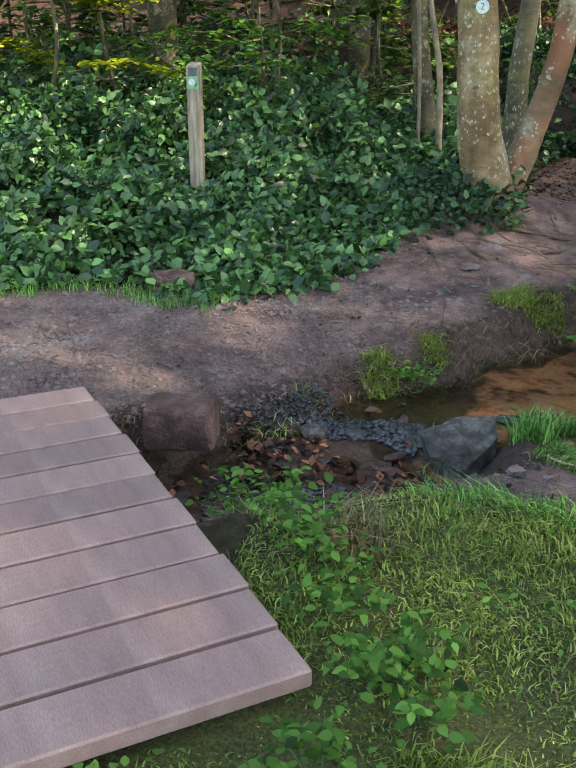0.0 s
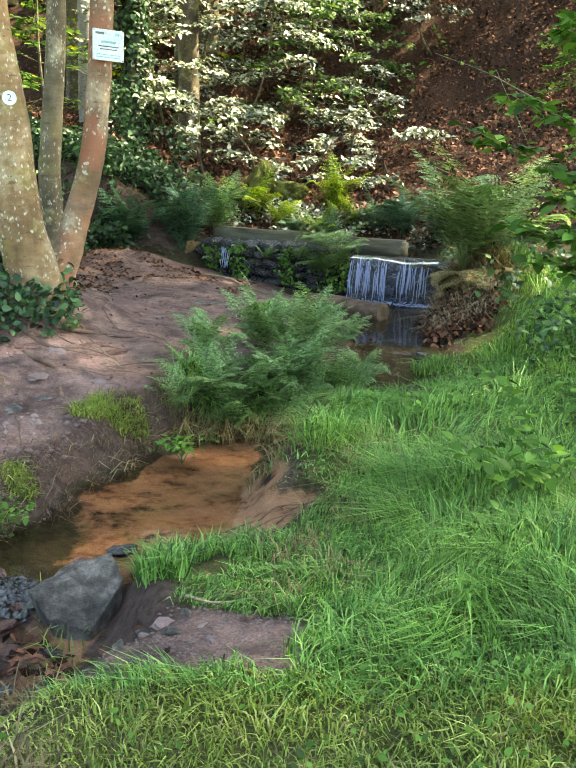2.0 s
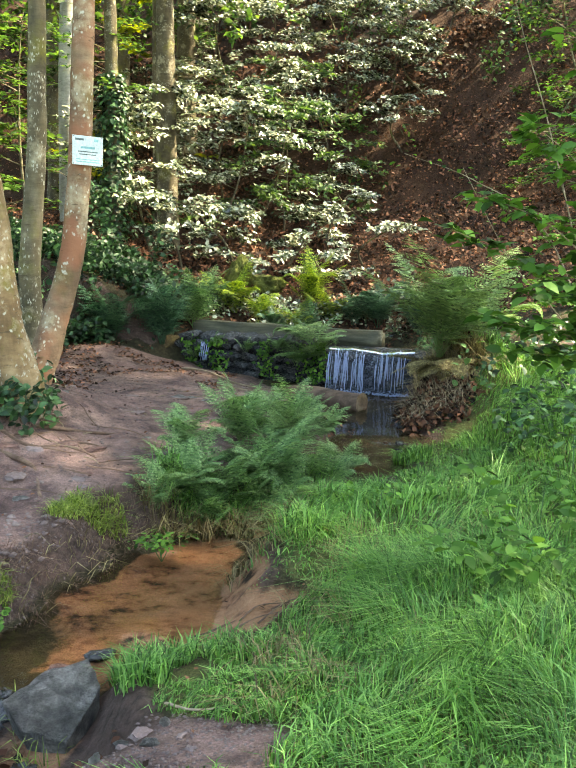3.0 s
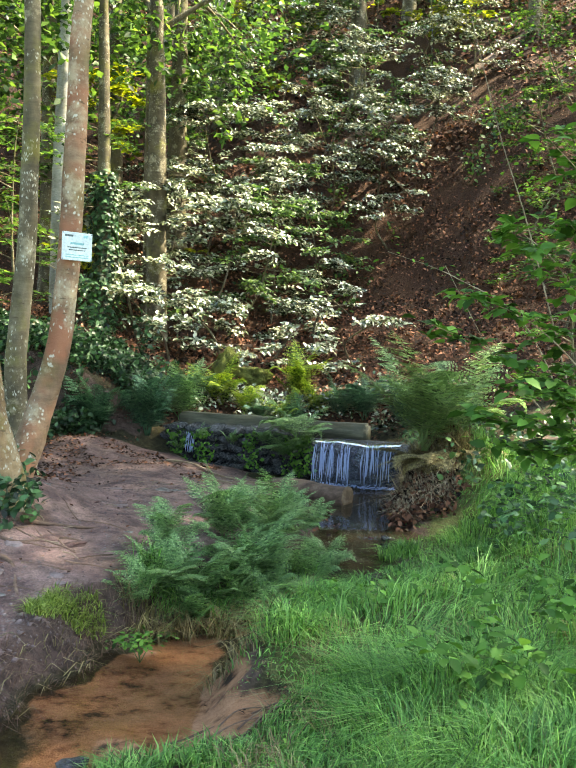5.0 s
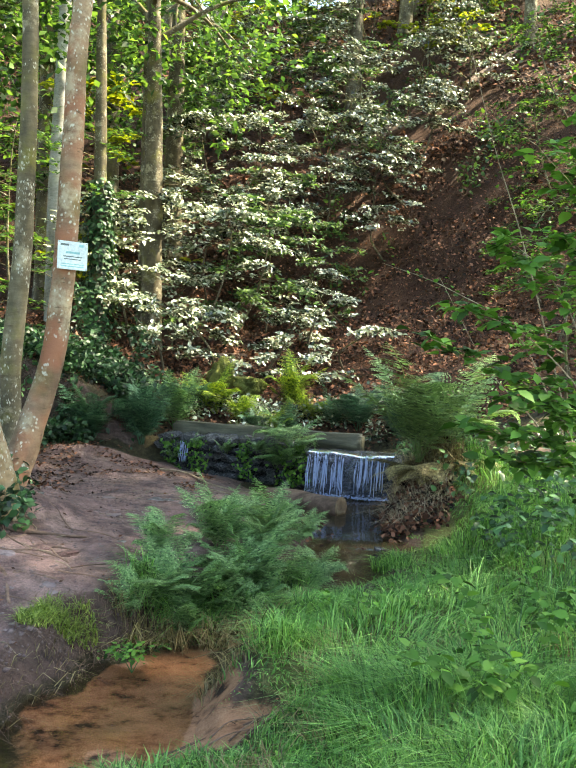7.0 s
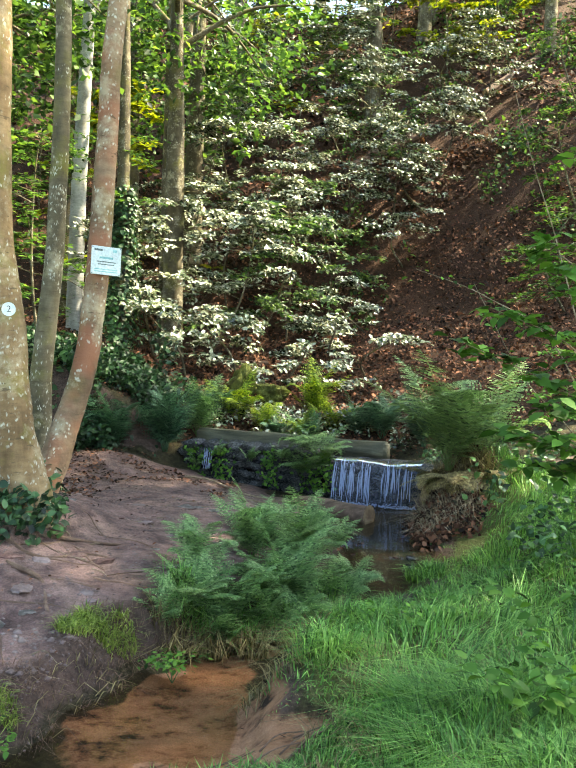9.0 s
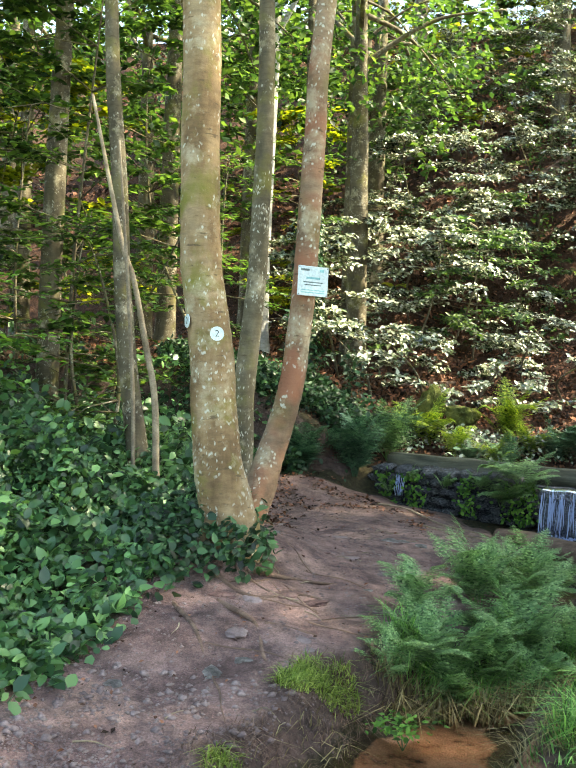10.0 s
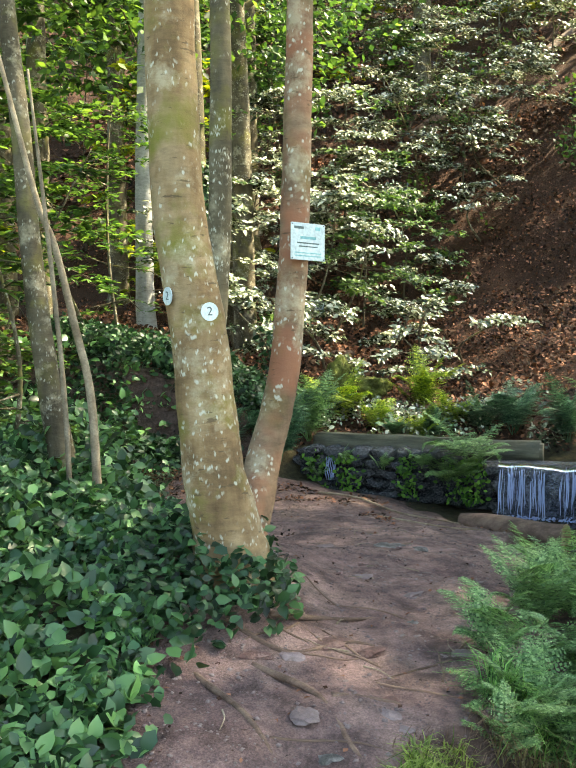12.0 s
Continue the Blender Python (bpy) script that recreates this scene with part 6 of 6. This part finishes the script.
# ---- sticks and roots ----
def stick(points, r, label, mat=TWIG, name="stick"):
    line = smooth_line([(x, y, float(land(x, y)) + h) for x, y, h in points], 5)
    o = line[0].copy()
    V, F = tube(line - o, np.linspace(r, r * 0.4, len(line)), 6, 0.12)
    ob = new(name, mesh_np(name, V, F, mat, True))
    ob.location = o
    return tagged(ob, label, name)


stick([(-1.40, 10.2, .02), (-1.05, 9.7, .03), (-0.7, 9.2, .02), (-0.25, 8.75, .03)], 0.014, "long pale stick lying near the weir")
stick([(-0.9, 8.9, .01), (-0.4, 8.6, .02), (-0.1, 8.55, .01)], 0.009, "pale stick lying near the weir")
for k in range(26):
    x, y, a, ln = rng.uniform(-2.0, -0.7), rng.uniform(3.4, 9.5), rng.uniform(0, 6.3), rng.uniform(.05, .22)
    if on_path(x, y) > 0.5:
        tagged(stick([(x, y, .004), (x + ln * .5 * math.cos(a + .2), y + ln * .5 * math.sin(a + .2), .008), (x + ln * math.cos(a), y + ln * math.sin(a), .004)], 0.004, "small dead twig on the path"), group="twigs on the path")
for pts in ([(-1.85, 5.2, .02), (-1.6, 5.12, .012), (-1.3, 5.25, .012), (-1.05, 5.2, -.01)], [(-1.75, 5.0, .0), (-1.5, 4.75, .014), (-1.35, 4.45, .01), (-1.3, 4.3, -.01)], [(-1.7, 5.4, .02), (-1.4, 5.5, .012), (-1.1, 5.75, -.005)],
            [(-1.95, 4.9, -.005), (-1.75, 4.6, .012), (-1.6, 4.25, -.005)], [(-1.45, 4.72, .008), (-1.25, 4.80, .010), (-1.1, 4.72, -.005)]):
    tagged(stick([(a + rng.normal(0, .02), b + rng.normal(0, .02), c - 0.012) for a, b, c in pts], 0.017, "worn tree root showing through the trodden path", LOG_BARK, "root"), group="roots in the path")


x, y = thinned(1100, -0.75, 0.0, 1.85, 2.5, lambda x, y: np.hypot((x + 0.36) / 0.34, (y - 2.18) / 0.26) < 1.1)
n = len(x)
V, F = spread(PEB_V, PEB_F, np.stack([x, y, land(x, y)], 1), frames(jitter_normals(n, 0.2), rng.uniform(0, 6, n)), rng.uniform(0.003, 0.010, n))
tagged(new("gravel", mesh_np("gravel", V, F, GRAVEL)), "loose gravel on a bare patch in the grass", "gravel", kind="stuff")
for k in range(9):
    x, y, a = -0.34 + rng.uniform(-.25, .25), 3.30 + rng.uniform(-.10, .10), rng.normal(0.2, 0.35)
    ln = rng.uniform(.12, .3)
    tagged(stick([(x, y, .006), (x + ln * .5 * math.cos(a + .25), y + ln * .5 * math.sin(a + .25), .02), (x + ln * math.cos(a), y + ln * math.sin(a), .006)], 0.004, "reddish rootlet in the wet sandy hollow", LOG_BARK, "root"), group="rootlets beside the brook")
stick([(-0.42, 2.52, .01), (-0.30, 2.44, .02), (-0.12, 2.50, .012)], 0.005, "thin pale twig on the bare patch")

for k in range(34):
    x, y = rng.uniform(-2.0, -0.6), rng.uniform(3.7, 7.5)
    s = rng.uniform(0.02, 0.065)
    if on_path(x, y) > 0.8:
        ob = stone("path_stone", "worn stone half buried in the trodden path", x, y, float(land(x, y)) - s * 0.10, (s * 1.5, s, s * 0.34), (GRAVEL, RED_ROCK, GREY_ROCK)[k % 3], 200 + k, rng.uniform(0, 360), (4, 3), 2, 0.3, 0, 0.6, 0.8)
        tagged(ob, group="stones in the path")

x, y = thinned(2600, -1.9, -0.7, 1.2, 2.75, lambda x, y: (brook_gap(x, y) < 0.12) & (wobble(x, y, 0.3) > -0.1))
cover("wet_leaves", "red-brown leaves and bits lodged among the wet stones", x, y, np.maximum(water_level(y) - land(x, y), 0) + rng.uniform(0.004, 0.03, len(x)), 0.045, LITTER, 0.5, "card", (0, 0, 1), "leaf litter")
x, y = thinned(1500, -1.7, -0.75, 1.5, 2.9, lambda x, y: (np.abs(brook_gap(x, y)) < 0.2) & (wobble(x, y, 0.25) > 0.35))
V, F = blades(x, y, np.full(len(x), 0.10), 0.0026, 1.0)
tagged(new("bank_grass", mesh_np("bank_grass", V, F, GRASS_SHORT)), "sparse grass sprouting among the wet stones", "grass", kind="stuff")
x, y = thinned(5200, -0.6, 1.1, 2.4, 4.2, lambda x, y: (brook_gap(x, y) > 0.03) & (inlet(x, y) < 0.5) & (wobble(x, y, 0.3) > 0.1) & (x > -0.5))
V, F = blades(x, y, np.full(len(x), 0.13), 0.0022, 1.2, None, (-0.4, -0.2))
tagged(new("dry_grass", mesh_np("dry_grass", V, F, DRY)), "straw-coloured grass tangled along the stream edge", "grass", kind="stuff")
for k in range(16):
    x, y, a = rng.uniform(-1.75, -0.75), rng.uniform(4.2, 6.0), rng.uniform(0, 6.3)
    pts = []
    for j in range(5):
        pts.append((x, y, -0.003 if j in (0, 4) else 0.002))
        a += rng.normal(0, 0.28)
        x, y = x + 0.11 * math.cos(a), y + 0.11 * math.sin(a)
    if all(on_path(q[0], q[1]) > 0.6 for q in pts):
        tagged(stick(pts, 0.007, "thin worn root showing through the trodden path", LOG_BARK, "root"), group="roots in the path")

x, y = thinned(2600, 0.2, 3.0, 2.8, 6.4, lambda x, y: on_lawn(x, y) & (wobble(x, y, 0.4) > 0.25))
cover("weeds", "broad weed leaves among the long grass", x, y, lawn_height(x, y) * rng.uniform(0.4, 0.95, len(x)), 0.045, LEAF_SHRUB, 0.45, "leaf", (0, -0.3, 0.9))
x, y = thinned(5000, -1.9, 0.4, 2.9, 7.0, lambda x, y: (brook_gap(x, y) > 0.0) & (brook_gap(x, y) < 0.28) & (x < np.interp(y, BROOK[:, 1], BROOK[:, 0])))
n = len(x)
V, F = spread(PEB_V, PEB_F, np.stack([x, y, land(x, y)], 1), frames(up(x, y) + rng.normal(0, 0.3, (n, 3)), rng.uniform(0, 6, n)), rng.uniform(0.003, 0.011, n))
tagged(new("bank_crumbs", mesh_np("bank_crumbs", V, F, GRAVEL)), "crumbling earth clods on the stream bank", "soil", kind="stuff")

x, y = thinned(26000, -2.5, 3.6, -2.4, 0.5, lambda x, y: (brook_gap(x, y) > 0.15) & (np.abs((x + 0.41) * 0.51 + (y - 0.935) * 0.86 + 0.75) > 0.0) & ((x > -0.2) | (y < -0.6)))
V, F = blades(x, y, np.full(len(x), 0.055), 0.0030, 0.9)
tagged(new("grass", mesh_np("grass", V, F, GRASS_SHORT)), "short grass around the near end of the bridge", "grass", kind="stuff")
x, y = thinned(26000, -0.6, 1.6, -0.1, 0.95, lambda x, y: (x > -0.15 - 0.1 * wobble(x, y, 0.2)) | (y < 0.55))
side = (x + 0.395) * -0.86 + (y - 0.912) * 0.51
x, y = x[side < 0.02], y[side < 0.02]
V, F = blades(x, y, 0.055 * (1 + 0.5 * wobble(x, y, 0.3)), 0.0022, 0.9, None, swirl(x, y, 0.4))
tagged(new("grass", mesh_np("grass", V, F, GRASS_SHORT)), "short yellowish-green grass beside the bridge", "grass", kind="stuff")
